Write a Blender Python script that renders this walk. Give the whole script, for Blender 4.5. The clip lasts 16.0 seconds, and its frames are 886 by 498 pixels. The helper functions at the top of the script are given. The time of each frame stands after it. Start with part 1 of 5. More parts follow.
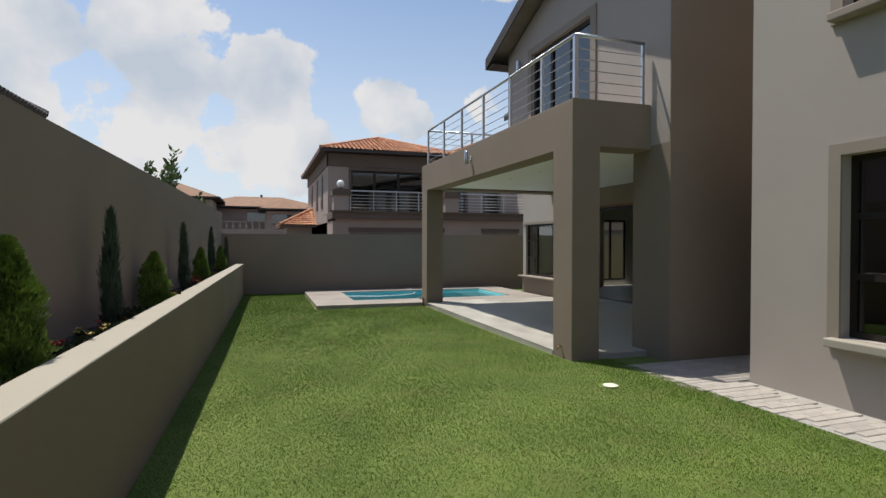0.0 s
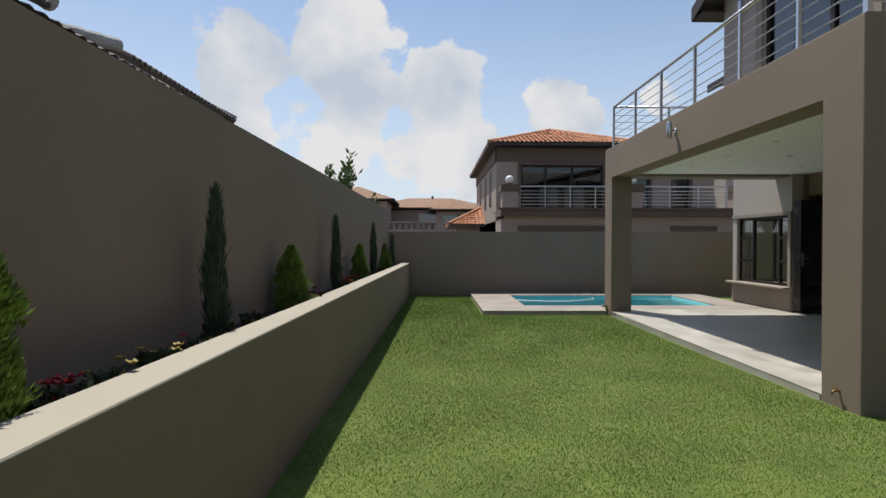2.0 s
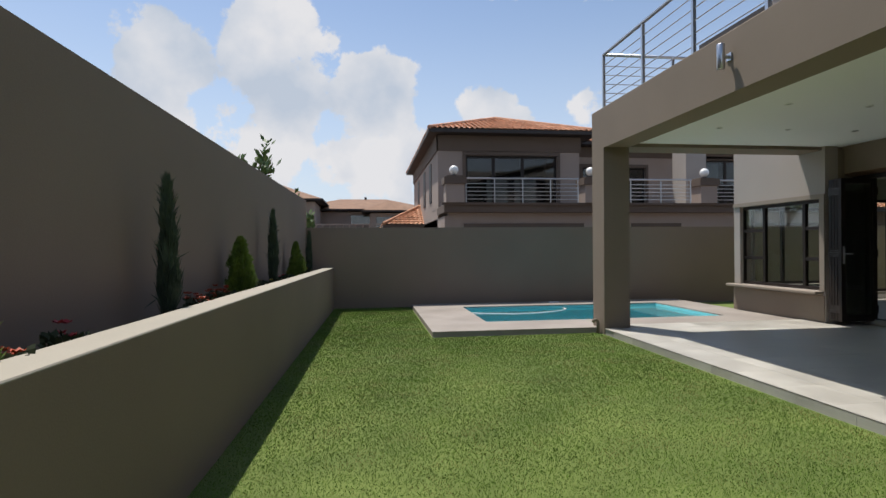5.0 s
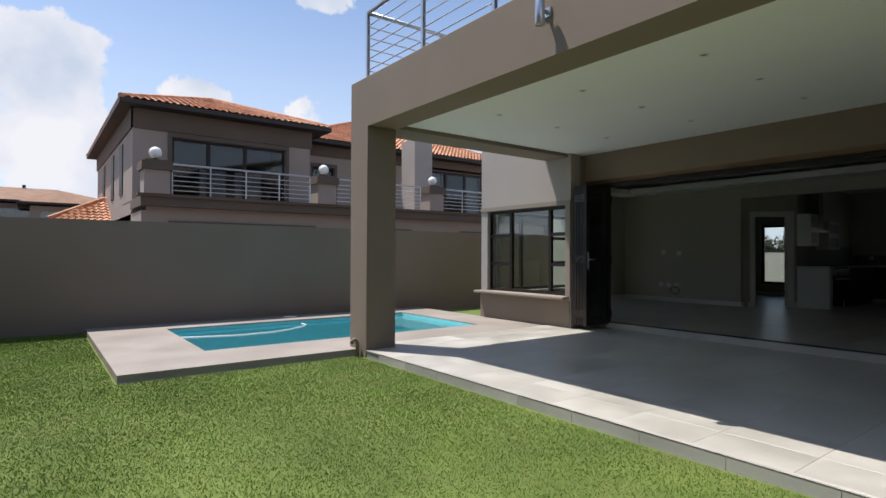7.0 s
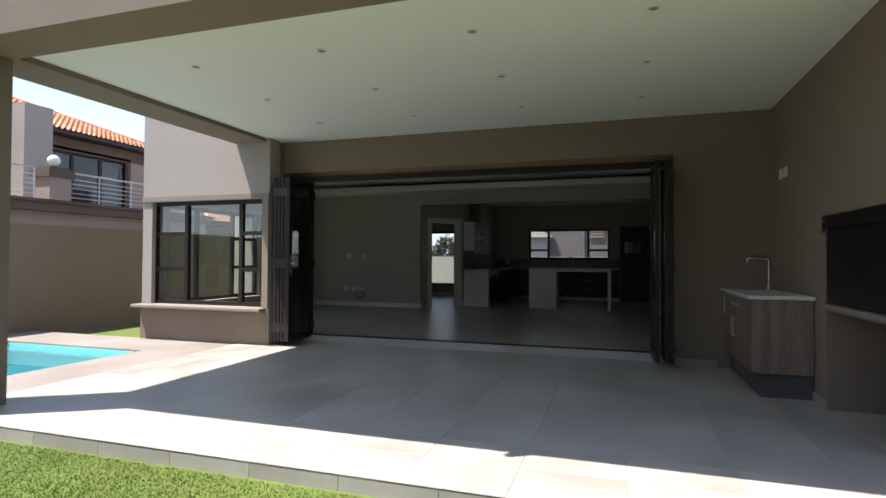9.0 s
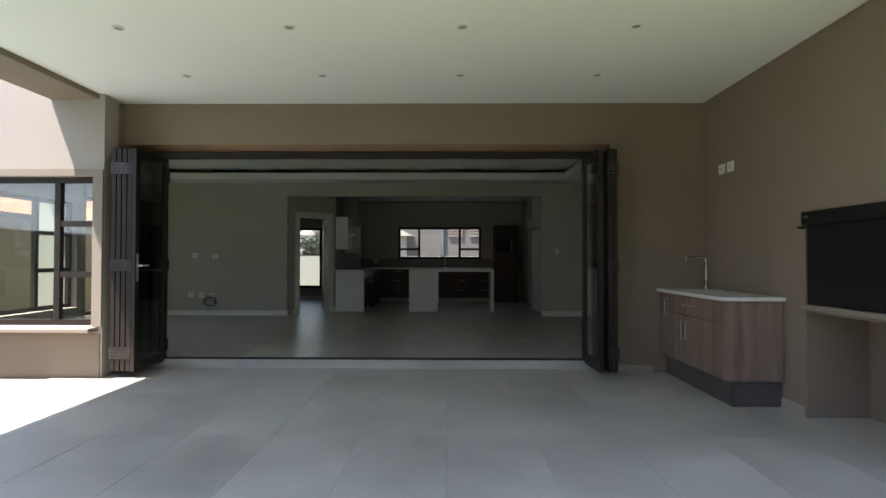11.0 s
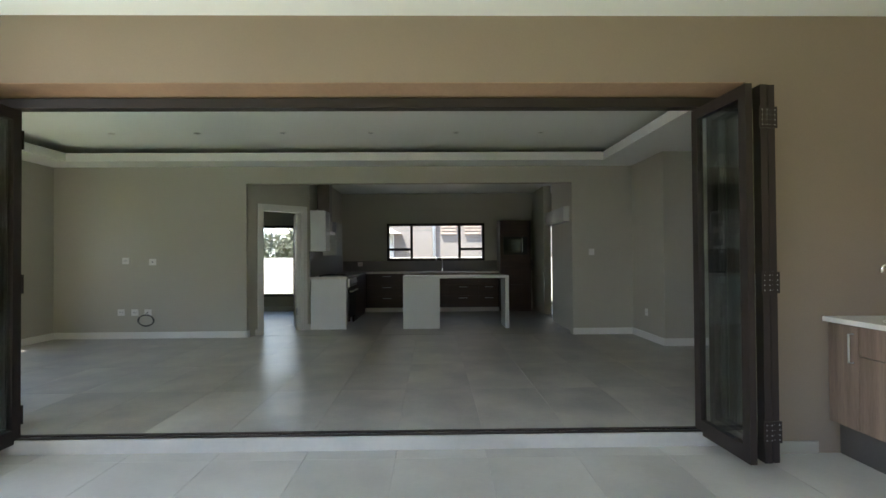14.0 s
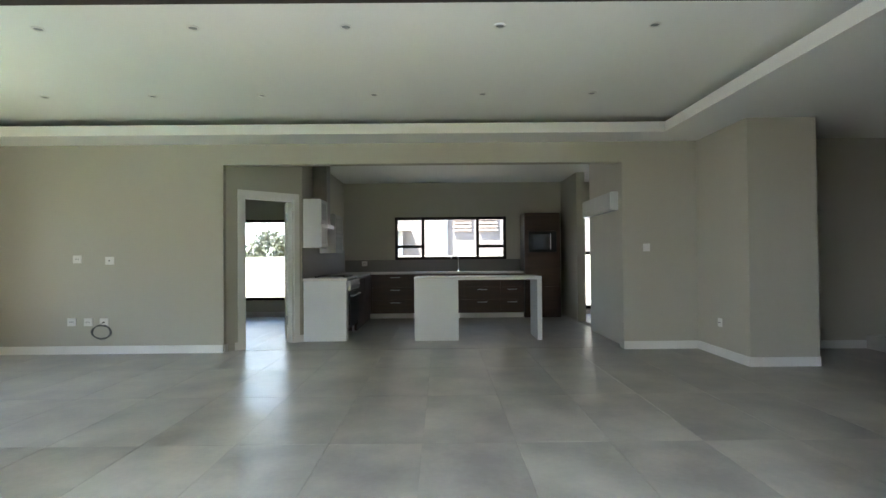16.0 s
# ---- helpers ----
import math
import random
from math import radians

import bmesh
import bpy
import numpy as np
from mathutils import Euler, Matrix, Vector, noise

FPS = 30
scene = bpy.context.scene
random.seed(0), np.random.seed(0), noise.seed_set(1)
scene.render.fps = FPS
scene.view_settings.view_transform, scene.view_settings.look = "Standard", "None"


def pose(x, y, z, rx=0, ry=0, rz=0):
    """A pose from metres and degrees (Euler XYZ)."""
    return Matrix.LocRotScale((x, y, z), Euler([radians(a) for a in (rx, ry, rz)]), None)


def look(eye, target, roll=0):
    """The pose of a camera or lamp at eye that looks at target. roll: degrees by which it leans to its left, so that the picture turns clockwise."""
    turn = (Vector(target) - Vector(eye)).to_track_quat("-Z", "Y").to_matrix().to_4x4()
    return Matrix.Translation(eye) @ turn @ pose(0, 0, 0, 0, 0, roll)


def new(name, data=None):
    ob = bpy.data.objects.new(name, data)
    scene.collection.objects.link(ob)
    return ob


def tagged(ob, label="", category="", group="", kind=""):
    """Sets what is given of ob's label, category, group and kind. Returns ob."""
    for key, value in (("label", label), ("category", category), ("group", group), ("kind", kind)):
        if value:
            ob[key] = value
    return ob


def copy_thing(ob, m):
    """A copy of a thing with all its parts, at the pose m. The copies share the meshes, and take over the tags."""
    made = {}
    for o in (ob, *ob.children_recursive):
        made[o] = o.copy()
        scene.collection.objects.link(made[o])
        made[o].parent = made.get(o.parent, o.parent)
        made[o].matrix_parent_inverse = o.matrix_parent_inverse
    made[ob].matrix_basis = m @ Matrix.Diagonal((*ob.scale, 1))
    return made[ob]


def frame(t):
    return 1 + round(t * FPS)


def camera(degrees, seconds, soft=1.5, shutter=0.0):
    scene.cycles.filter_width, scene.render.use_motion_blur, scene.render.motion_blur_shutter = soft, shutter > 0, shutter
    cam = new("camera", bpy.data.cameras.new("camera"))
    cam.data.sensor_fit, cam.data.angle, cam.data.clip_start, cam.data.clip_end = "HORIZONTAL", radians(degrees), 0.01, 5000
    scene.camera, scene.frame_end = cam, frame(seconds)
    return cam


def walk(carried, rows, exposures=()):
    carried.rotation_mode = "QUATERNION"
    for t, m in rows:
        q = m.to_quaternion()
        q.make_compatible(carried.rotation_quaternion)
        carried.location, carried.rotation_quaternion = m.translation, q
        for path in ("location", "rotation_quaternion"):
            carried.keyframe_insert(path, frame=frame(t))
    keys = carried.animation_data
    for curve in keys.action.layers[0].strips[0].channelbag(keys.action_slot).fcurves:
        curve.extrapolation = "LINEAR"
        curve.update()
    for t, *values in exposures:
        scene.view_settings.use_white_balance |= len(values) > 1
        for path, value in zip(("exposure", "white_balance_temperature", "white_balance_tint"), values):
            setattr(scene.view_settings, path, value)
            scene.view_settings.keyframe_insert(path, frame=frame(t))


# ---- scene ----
cam = camera(78.0, 16.0)
PATH = [
    (0, (0.607, 1.529, 1.623), (1.238, 3.427, 1.594), 0.1),
    (0.5, (0.651, 1.842, 1.616), (1.11, 3.788, 1.584), 0.1),
    (1, (0.724, 2.25, 1.643), (0.986, 4.232, 1.605), -0.2),
    (1.5, (0.792, 2.72, 1.582), (0.882, 4.718, 1.553), -0.2),
    (2, (0.824, 3.24, 1.529), (0.856, 5.24, 1.504), 0.1),
    (2.5, (0.869, 3.821, 1.529), (0.881, 5.821, 1.504), -0.2),
    (3, (0.91, 4.321, 1.51), (0.898, 6.321, 1.495), -0.3),
    (5.5, (0.909, 7.186, 1.328), (1.367, 9.132, 1.333), -0.4),
    (6, (1.035, 7.742, 1.314), (1.736, 9.615, 1.321), -0.2),
    (6.5, (1.105, 8.214, 1.29), (2.062, 9.97, 1.303), 0.0),
    (7, (1.195, 8.669, 1.279), (2.394, 10.27, 1.299), 0.2),
    (7.5, (1.318, 9.004, 1.282), (2.776, 10.372, 1.308), 0.2),
    (8, (1.434, 9.333, 1.289), (3.091, 10.453, 1.318), 0.4),
    (8.5, (1.575, 9.674, 1.291), (3.386, 10.522, 1.325), 0.3),
    (9, (1.808, 9.995, 1.275), (3.71, 10.612, 1.313), 0.3),
    (9.5, (2.009, 10.345, 1.264), (3.967, 10.75, 1.305), 0.4),
    (10, (2.219, 10.678, 1.271), (4.206, 10.905, 1.312), 0.3),
    (12.5, (3.939, 11.43, 1.273), (5.938, 11.378, 1.309), -0.2),
    (13, (4.343, 11.454, 1.294), (6.342, 11.392, 1.33), -0.3),
    (13.5, (4.748, 11.453, 1.377), (6.747, 11.403, 1.408), -0.4),
    (14, (5.149, 11.507, 1.378), (7.148, 11.469, 1.407), -0.4),
    (14.5, (5.559, 11.543, 1.363), (7.558, 11.514, 1.394), -0.5),
    (15, (5.968, 11.568, 1.354), (7.968, 11.554, 1.383), -0.5),
    (15.5, (6.346, 11.612, 1.355), (8.346, 11.603, 1.386), -0.5),
    (16, (6.736, 11.634, 1.338), (8.736, 11.626, 1.368), -0.5),
]
walk(cam, [(t, look(eye, target, roll)) for t, eye, target, roll in PATH],
     exposures=[(0, 0.05, 6750, 10), (5.5, 0.05, 6600, 11), (6.5, 0.15, 6520, 12), (7.5, 0.44, 6450, 14), (8.5, 0.83, 6500, 15), (9.5, 1.08, 6650, 15), (10.2, 1.40, 6700, 15),
                (12.5, 2.45, 6800, 15), (13.5, 2.9, 6800, 14), (14.5, 3.4, 6750, 13), (16, 4.02, 6700, 13)])

# ---- light ----
SUN_WAY = Vector((0.23, -0.36, -1.0)).normalized()
sun = new("sun", bpy.data.lights.new("sun", "SUN"))
sun.data.energy, sun.data.angle, sun.data.color = 5.0, radians(0.53), (1.0, 0.965, 0.91)
sun.matrix_world = look((0, 0, 30), Vector((0, 0, 30)) + SUN_WAY)

world = bpy.data.worlds.new("sky")
scene.world = world
world.use_nodes = True
wn, wl = world.node_tree.nodes, world.node_tree.links
sky = wn.new("ShaderNodeTexSky")
sky.sky_type, sky.sun_disc = "NISHITA", False
sky.sun_elevation = math.asin(-SUN_WAY.z)
sky.sun_rotation = math.atan2(-SUN_WAY.x, -SUN_WAY.y)
sky.air_density, sky.dust_density, sky.ozone_density = 1.0, 0.6, 1.4
back = wn["Background"]
back.inputs["Strength"].default_value = 0.135


def wnode(kind, **ins):
    n = wn.new(kind)
    for key, value in ins.items():
        n.inputs[key].default_value = value
    return n


# Cumulus: billows by noise, gathered round the banks that stand over the garden.
coord = wn.new("ShaderNodeTexCoord")
billow = wnode("ShaderNodeTexNoise", Scale=9.0, Detail=10.0, Roughness=0.6)
wl.new(coord.outputs["Generated"], billow.inputs["Vector"])
total = None
for azimuth, height, size, weight in (
    (-19, 17, 0.13, 1.0), (-9, 18, 0.17, 1.0), (0, 15.5, 0.13, 0.98), (-20, 11, 0.13, 0.98), (-13, 9, 0.2, 0.82), (1, 8, 0.17, 0.76),
    (12, 13.5, 0.085, 0.9), (15, 12, 0.06, 0.85), (23, 14, 0.07, 0.8), (14, 26, 0.08, 0.75), (25, 26, 0.09, 0.7), (-62, 20, 0.25, 0.7),
    (80, 20, 0.4, 0.55), (140, 25, 0.35, 0.45), (-120, 22, 0.35, 0.45), (-75, 35, 0.3, 0.5),
):
    centre = (math.sin(radians(azimuth)) * math.cos(radians(height)), math.cos(radians(azimuth)) * math.cos(radians(height)), math.sin(radians(height)))
    gap = wnode("ShaderNodeVectorMath")
    gap.operation = "DISTANCE"
    wl.new(coord.outputs["Generated"], gap.inputs[0])
    gap.inputs[1].default_value = Vector(centre).normalized()
    bank = wnode("ShaderNodeMapRange")
    bank.interpolation_type = "SMOOTHSTEP"
    bank.inputs["From Min"].default_value, bank.inputs["From Max"].default_value = size * 1.15, size * 0.25
    bank.inputs["To Max"].default_value = weight
    wl.new(gap.outputs["Value"], bank.inputs["Value"])
    if total is None:
        total = bank.outputs["Result"]
    else:
        most = wnode("ShaderNodeMath")
        most.operation = "MAXIMUM"
        wl.new(total, most.inputs[0])
        wl.new(bank.outputs["Result"], most.inputs[1])
        total = most.outputs["Value"]
mass = wnode("ShaderNodeMath")
mass.operation = "MULTIPLY_ADD"
mass.inputs[1].default_value = 0.5
wl.new(total, mass.inputs[0])
wl.new(billow.outputs["Fac"], mass.inputs[2])
cover = wnode("ShaderNodeMapRange")
cover.interpolation_type = "SMOOTHSTEP"
cover.inputs["From Min"].default_value, cover.inputs["From Max"].default_value = 0.79, 0.86
wl.new(mass.outputs["Value"], cover.inputs["Value"])
shade = wnode("ShaderNodeTexNoise", Scale=6.5, Detail=7.0)
wl.new(coord.outputs["Generated"], shade.inputs["Vector"])
tone = wnode("ShaderNodeMix")
tone.data_type = "RGBA"
tone.inputs["A"].default_value = (3.6, 4.15, 4.95, 1)
tone.inputs["B"].default_value = (5.45, 5.55, 5.8, 1)
relief = wnode("ShaderNodeMapRange")
relief.inputs["From Min"].default_value, relief.inputs["From Max"].default_value = 0.36, 0.6
wl.new(shade.outputs["Fac"], relief.inputs["Value"])
wl.new(relief.outputs["Result"], tone.inputs["Factor"])
blend = wnode("ShaderNodeMix")
blend.data_type = "RGBA"
wl.new(cover.outputs["Result"], blend.inputs["Factor"])
# Pale haze towards the horizon.
split, haze, veil = wn.new("ShaderNodeSeparateXYZ"), wnode("ShaderNodeMapRange"), wnode("ShaderNodeMix")
haze.interpolation_type = "SMOOTHSTEP"
haze.inputs["From Min"].default_value, haze.inputs["From Max"].default_value = 0.48, -0.02
haze.inputs["To Max"].default_value = 0.82
veil.data_type = "RGBA"
veil.inputs["B"].default_value = (4.5, 5.15, 6.1, 1)
wl.new(coord.outputs["Generated"], split.inputs["Vector"])
wl.new(split.outputs["Z"], haze.inputs["Value"])
wl.new(haze.outputs["Result"], veil.inputs["Factor"])
wl.new(sky.outputs["Color"], veil.inputs["A"])
wl.new(veil.outputs["Result"], blend.inputs["A"])
wl.new(tone.outputs["Result"], blend.inputs["B"])
wl.new(blend.outputs["Result"], back.inputs["Color"])


# ---- materials ----
def material(name, rgb, rough=0.6, var=0.15, scale=1.5, fine=45.0, bump=0.15, metal=0.0, spec=0.5, tint=None, piece=0.0, stretch=(1, 1, 1), depth=0.004, drift=0.0, cloud=0.0):
    """A surface with broad patches, fine grain and relief at real-world size. piece: how much single pieces differ."""
    m = bpy.data.materials.new(name)
    m.use_nodes = True
    n, l = m.node_tree.nodes, m.node_tree.links
    b = n["Principled BSDF"]
    b.inputs["Metallic"].default_value, b.inputs["Roughness"].default_value = metal, rough
    b.inputs["Specular IOR Level"].default_value = spec
    g = n.new("ShaderNodeNewGeometry")
    mp = n.new("ShaderNodeMapping")
    mp.inputs["Scale"].default_value = stretch
    l.new(g.outputs["Position"], mp.inputs["Vector"])
    if drift:
        own, shift = n.new("ShaderNodeObjectInfo"), n.new("ShaderNodeVectorMath")
        shift.operation = "MULTIPLY_ADD"
        shift.inputs[1].default_value = (drift, drift * 1.7, drift * 0.6)
        l.new(own.outputs["Random"], shift.inputs[0])
        l.new(g.outputs["Position"], shift.inputs[2])
        l.new(shift.outputs["Vector"], mp.inputs["Vector"])
    broad, grain = n.new("ShaderNodeTexNoise"), n.new("ShaderNodeTexNoise")
    broad.inputs["Scale"].default_value, broad.inputs["Detail"].default_value = scale, 6
    grain.inputs["Scale"].default_value, grain.inputs["Detail"].default_value = fine, 4
    for t in (broad, grain):
        l.new(mp.outputs["Vector"], t.inputs["Vector"])
    mix = n.new("ShaderNodeMath")
    mix.operation = "MULTIPLY_ADD"
    mix.inputs[1].default_value = 0.12 if cloud else 0.4
    l.new(grain.outputs["Fac"], mix.inputs[0])
    l.new(broad.outputs["Fac"], mix.inputs[2])
    value = mix.outputs["Value"]
    if piece:
        info = n.new("ShaderNodeObjectInfo")
        more = n.new("ShaderNodeMath")
        more.operation = "MULTIPLY_ADD"
        more.inputs[1].default_value = piece
        l.new(info.outputs["Random"], more.inputs[0])
        l.new(value, more.inputs[2])
        value = more.outputs["Value"]
    ramp = n.new("ShaderNodeMapRange")
    ramp.inputs["From Min"].default_value, ramp.inputs["From Max"].default_value = (0.40, 0.76 + piece) if cloud else (0.35, 1.05 + piece)
    l.new(value, ramp.inputs["Value"])
    col = n.new("ShaderNodeMix")
    col.data_type = "RGBA"
    dark = [c * (1 - var) for c in rgb]
    light = [min(1, c * (1 + var)) for c in (tint or rgb)]
    col.inputs["A"].default_value, col.inputs["B"].default_value = (*dark, 1), (*light, 1)
    l.new(ramp.outputs["Result"], col.inputs["Factor"])
    l.new(col.outputs["Result"], b.inputs["Base Color"])
    if cloud:
        gloss = n.new("ShaderNodeMapRange")
        gloss.inputs["From Min"].default_value, gloss.inputs["From Max"].default_value = 0.35, 0.65
        gloss.inputs["To Min"].default_value, gloss.inputs["To Max"].default_value = rough - cloud, rough + cloud
        l.new(broad.outputs["Fac"], gloss.inputs["Value"])
        l.new(gloss.outputs["Result"], b.inputs["Roughness"])
    if bump:
        bp = n.new("ShaderNodeBump")
        bp.inputs["Strength"].default_value, bp.inputs["Distance"].default_value = bump, depth
        l.new(grain.outputs["Fac"], bp.inputs["Height"])
        l.new(bp.outputs["Normal"], b.inputs["Normal"])
    return m


def glass(name, tint=(0.9, 0.95, 0.93), gloss=0.02, base=0.04, body=None, wave=0.0):
    """Clear pane: lets light through and reflects more at a slant, as glass does. body: the colour that deep water scatters back."""
    m = bpy.data.materials.new(name)
    m.use_nodes = True
    n, l = m.node_tree.nodes, m.node_tree.links
    out = n["Material Output"]
    n.remove(n["Principled BSDF"])
    clear = n.new("ShaderNodeBsdfTransparent")
    shine, slant, power, gain, mix = n.new("ShaderNodeBsdfGlossy"), n.new("ShaderNodeLayerWeight"), n.new("ShaderNodeMath"), n.new("ShaderNodeMath"), n.new("ShaderNodeMixShader")
    clear.inputs["Color"].default_value = (*tint, 1)
    through_shader = clear.outputs["BSDF"]
    if body:
        deep, both = n.new("ShaderNodeBsdfDiffuse"), n.new("ShaderNodeMixShader")
        deep.inputs["Color"].default_value = (*body, 1)
        both.inputs["Fac"].default_value = 0.78
        l.new(clear.outputs["BSDF"], both.inputs[1])
        l.new(deep.outputs["BSDF"], both.inputs[2])
        through_shader = both.outputs["Shader"]
    shine.inputs["Roughness"].default_value = gloss
    slant.inputs["Blend"].default_value = 0.5
    power.operation, gain.operation = "POWER", "MULTIPLY_ADD"
    power.inputs[1].default_value = 5.0
    gain.inputs[1].default_value, gain.inputs[2].default_value = 1 - base, base
    l.new(slant.outputs["Facing"], power.inputs[0])
    l.new(power.outputs["Value"], gain.inputs[0])
    l.new(gain.outputs["Value"], mix.inputs["Fac"])
    l.new(through_shader, mix.inputs[1])
    l.new(shine.outputs["BSDF"], mix.inputs[2])
    l.new(mix.outputs["Shader"], out.inputs["Surface"])
    if wave:
        g, t, bp = n.new("ShaderNodeNewGeometry"), n.new("ShaderNodeTexNoise"), n.new("ShaderNodeBump")
        t.inputs["Scale"].default_value = 3.5
        bp.inputs["Strength"].default_value, bp.inputs["Distance"].default_value = wave, 0.02
        l.new(g.outputs["Position"], t.inputs["Vector"])
        l.new(t.outputs["Fac"], bp.inputs["Height"])
        for node in (shine, slant):
            l.new(bp.outputs["Normal"], node.inputs["Normal"])
    return m


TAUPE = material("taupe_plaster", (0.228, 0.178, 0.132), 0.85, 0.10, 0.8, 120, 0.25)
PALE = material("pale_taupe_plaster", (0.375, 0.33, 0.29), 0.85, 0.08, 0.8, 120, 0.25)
GARDEN_WALL = material("garden_wall_plaster", (0.258, 0.192, 0.144), 0.85, 0.12, 0.6, 110, 0.3)
COPING = material("screed_coping", (0.34, 0.31, 0.25), 0.8, 0.10, 1.5, 80, 0.25)
PLANTER = material("planter_plaster", (0.24, 0.172, 0.128), 0.85, 0.12, 0.6, 110, 0.3)
TRIM = material("trim_plaster", (0.27, 0.225, 0.18), 0.8, 0.08, 1.0, 100, 0.2)
INNER = material("greige_wall_paint", (0.462, 0.443, 0.372), 0.7, 0.05, 0.6, 90, 0.1)
CEIL = material("white_ceiling_paint", (0.83, 0.84, 0.81), 0.75, 0.03, 0.5, 60, 0.05)
WHITE = material("white_trim_paint", (0.78, 0.77, 0.74), 0.45, 0.04, 1.0, 60, 0.05)
TILE = material("porcelain_tile", (0.40, 0.379, 0.33), 0.38, 0.11, 1.6, 30, 0.04, tint=(0.46, 0.44, 0.388), piece=0.05, drift=9.0, cloud=0.08)
TILE_IN = material("polished_porcelain_tile", (0.32, 0.30, 0.275), 0.33, 0.20, 1.9, 28, 0.03, tint=(0.41, 0.388, 0.34), piece=0.06, drift=9.0, cloud=0.05)
GROUT = material("grout", (0.33, 0.315, 0.285), 0.9, 0.1)
DECK = material("pool_deck_screed", (0.245, 0.21, 0.178), 0.75, 0.18, 1.2, 60, 0.3, tint=(0.30, 0.265, 0.23))
PAVER = material("concrete_paver", (0.36, 0.33, 0.29), 0.85, 0.22, 3.0, 70, 0.4, piece=0.5)
LAWN = material("lawn_soil", (0.085, 0.132, 0.02), 0.95, 0.3, 1.2, 90, 0.4, tint=(0.125, 0.165, 0.034))
GROUND = material("veld_ground", (0.145, 0.13, 0.108), 0.95, 0.3, 0.2, 10, 0.2)
SOIL = material("dark_soil", (0.035, 0.025, 0.018), 0.95, 0.4, 6, 60, 0.6, depth=0.02)
POOL = material("pool_marbelite", (0.20, 0.62, 0.66), 0.6, 0.06, 1.0, 40, 0.05)
ALU = material("bronze_aluminium", (0.022, 0.016, 0.013), 0.48, 0.15, 4, 120, 0.05, spec=0.3)
STEEL = material("brushed_steel", (0.55, 0.56, 0.58), 0.32, 0.08, 6, 200, 0.05, metal=1.0)
CHROME = material("chrome", (0.8, 0.8, 0.8), 0.12, 0.03, 4, 100, 0.0, metal=1.0)
BLACK = material("black_enamel", (0.008, 0.008, 0.008), 0.4, 0.2, 4, 90, 0.05)
WOOD = material("grey_brown_woodgrain", (0.17, 0.115, 0.085), 0.45, 0.32, 2.0, 26, 0.12, tint=(0.24, 0.175, 0.135), stretch=(9, 9, 0.7))
WOOD_DARK = material("dark_woodgrain", (0.06, 0.032, 0.022), 0.4, 0.3, 2.0, 26, 0.1, stretch=(1, 0.7, 9))
STONE_TOP = material("pale_quartz", (0.72, 0.70, 0.66), 0.25, 0.06, 8, 160, 0.0)
GLOSS_WHITE = material("gloss_white_board", (0.74, 0.76, 0.76), 0.18, 0.03, 1.0, 60, 0.0)
SPLASH = material("grey_splashback", (0.16, 0.155, 0.15), 0.3, 0.1, 2, 60, 0.05)
KICK = material("dark_kickboard", (0.085, 0.078, 0.072), 0.4, 0.2, 3, 50, 0.05)
CLAY = material("terracotta_tile", (0.42, 0.19, 0.105), 0.85, 0.35, 3.0, 30, 0.3, tint=(0.60, 0.32, 0.19))
CLAY_BROWN = material("brown_roof_tile", (0.24, 0.135, 0.08), 0.85, 0.3, 2.0, 20, 0.3)
GREY_TILE = material("grey_roof_tile", (0.185, 0.168, 0.145), 0.85, 0.3, 3.0, 30, 0.3)
# Grey roof tile made paler: the sunlit look of the ridge is in the colour.
RIDGE = material("sunlit_ridge_tile", (0.33, 0.31, 0.28), 0.85, 0.3, 4.0, 30, 0.3)
FASCIA = material("dark_brown_fascia", (0.035, 0.026, 0.022), 0.6, 0.2, 3, 40, 0.1)
NB_WALL = material("neighbour_plaster", (0.335, 0.265, 0.222), 0.85, 0.10, 0.8, 60, 0.2)
NB_DARK = material("neighbour_dark_plaster", (0.125, 0.09, 0.068), 0.85, 0.15, 1.0, 60, 0.2)
CURTAIN = material("pale_curtain", (0.8, 0.79, 0.76), 0.9, 0.1, 3, 40, 0.2)
# Near-black room shells: the dimness indoors is put into the colour.
ROOM_SHADE = material("room_shade_colour", (0.05, 0.05, 0.05), 0.9, 0.2)
BRIGHT_WALL = material("whitewashed_wall", (0.55, 0.53, 0.50), 0.85, 0.05, 0.6, 60, 0.2)
EAST_WALL = material("rose_taupe_plaster", (0.175, 0.155, 0.145), 0.85, 0.08, 0.6, 60, 0.2)
PLASTIC = material("white_plastic", (0.75, 0.74, 0.71), 0.35, 0.03, 4, 60, 0.0)
PALE_LID = material("cream_plastic", (0.72, 0.72, 0.55), 0.5, 0.06, 4, 60, 0.05)
CABLE = material("grey_cable", (0.08, 0.08, 0.08), 0.5, 0.2, 6, 60, 0.0)
BRASS = material("worn_brass", (0.45, 0.30, 0.13), 0.35, 0.2, 9, 90, 0.1, metal=1.0)
OPAL = material("opal_glass_globe", (0.85, 0.84, 0.80), 0.25, 0.03, 3, 50, 0.0)
BARK = material("bark", (0.10, 0.07, 0.05), 0.9, 0.3, 8, 60, 0.5)
THUJA = material("thuja_foliage", (0.032, 0.07, 0.013), 0.75, 0.5, 9, 60, 0.0, tint=(0.17, 0.25, 0.03))
CYPRESS = material("cypress_foliage", (0.04, 0.058, 0.034), 0.75, 0.4, 9, 60, 0.0, tint=(0.065, 0.095, 0.055))
BED_LEAF = material("dark_bedding_leaf", (0.025, 0.043, 0.018), 0.7, 0.45, 9, 60, 0.0, tint=(0.06, 0.075, 0.03))
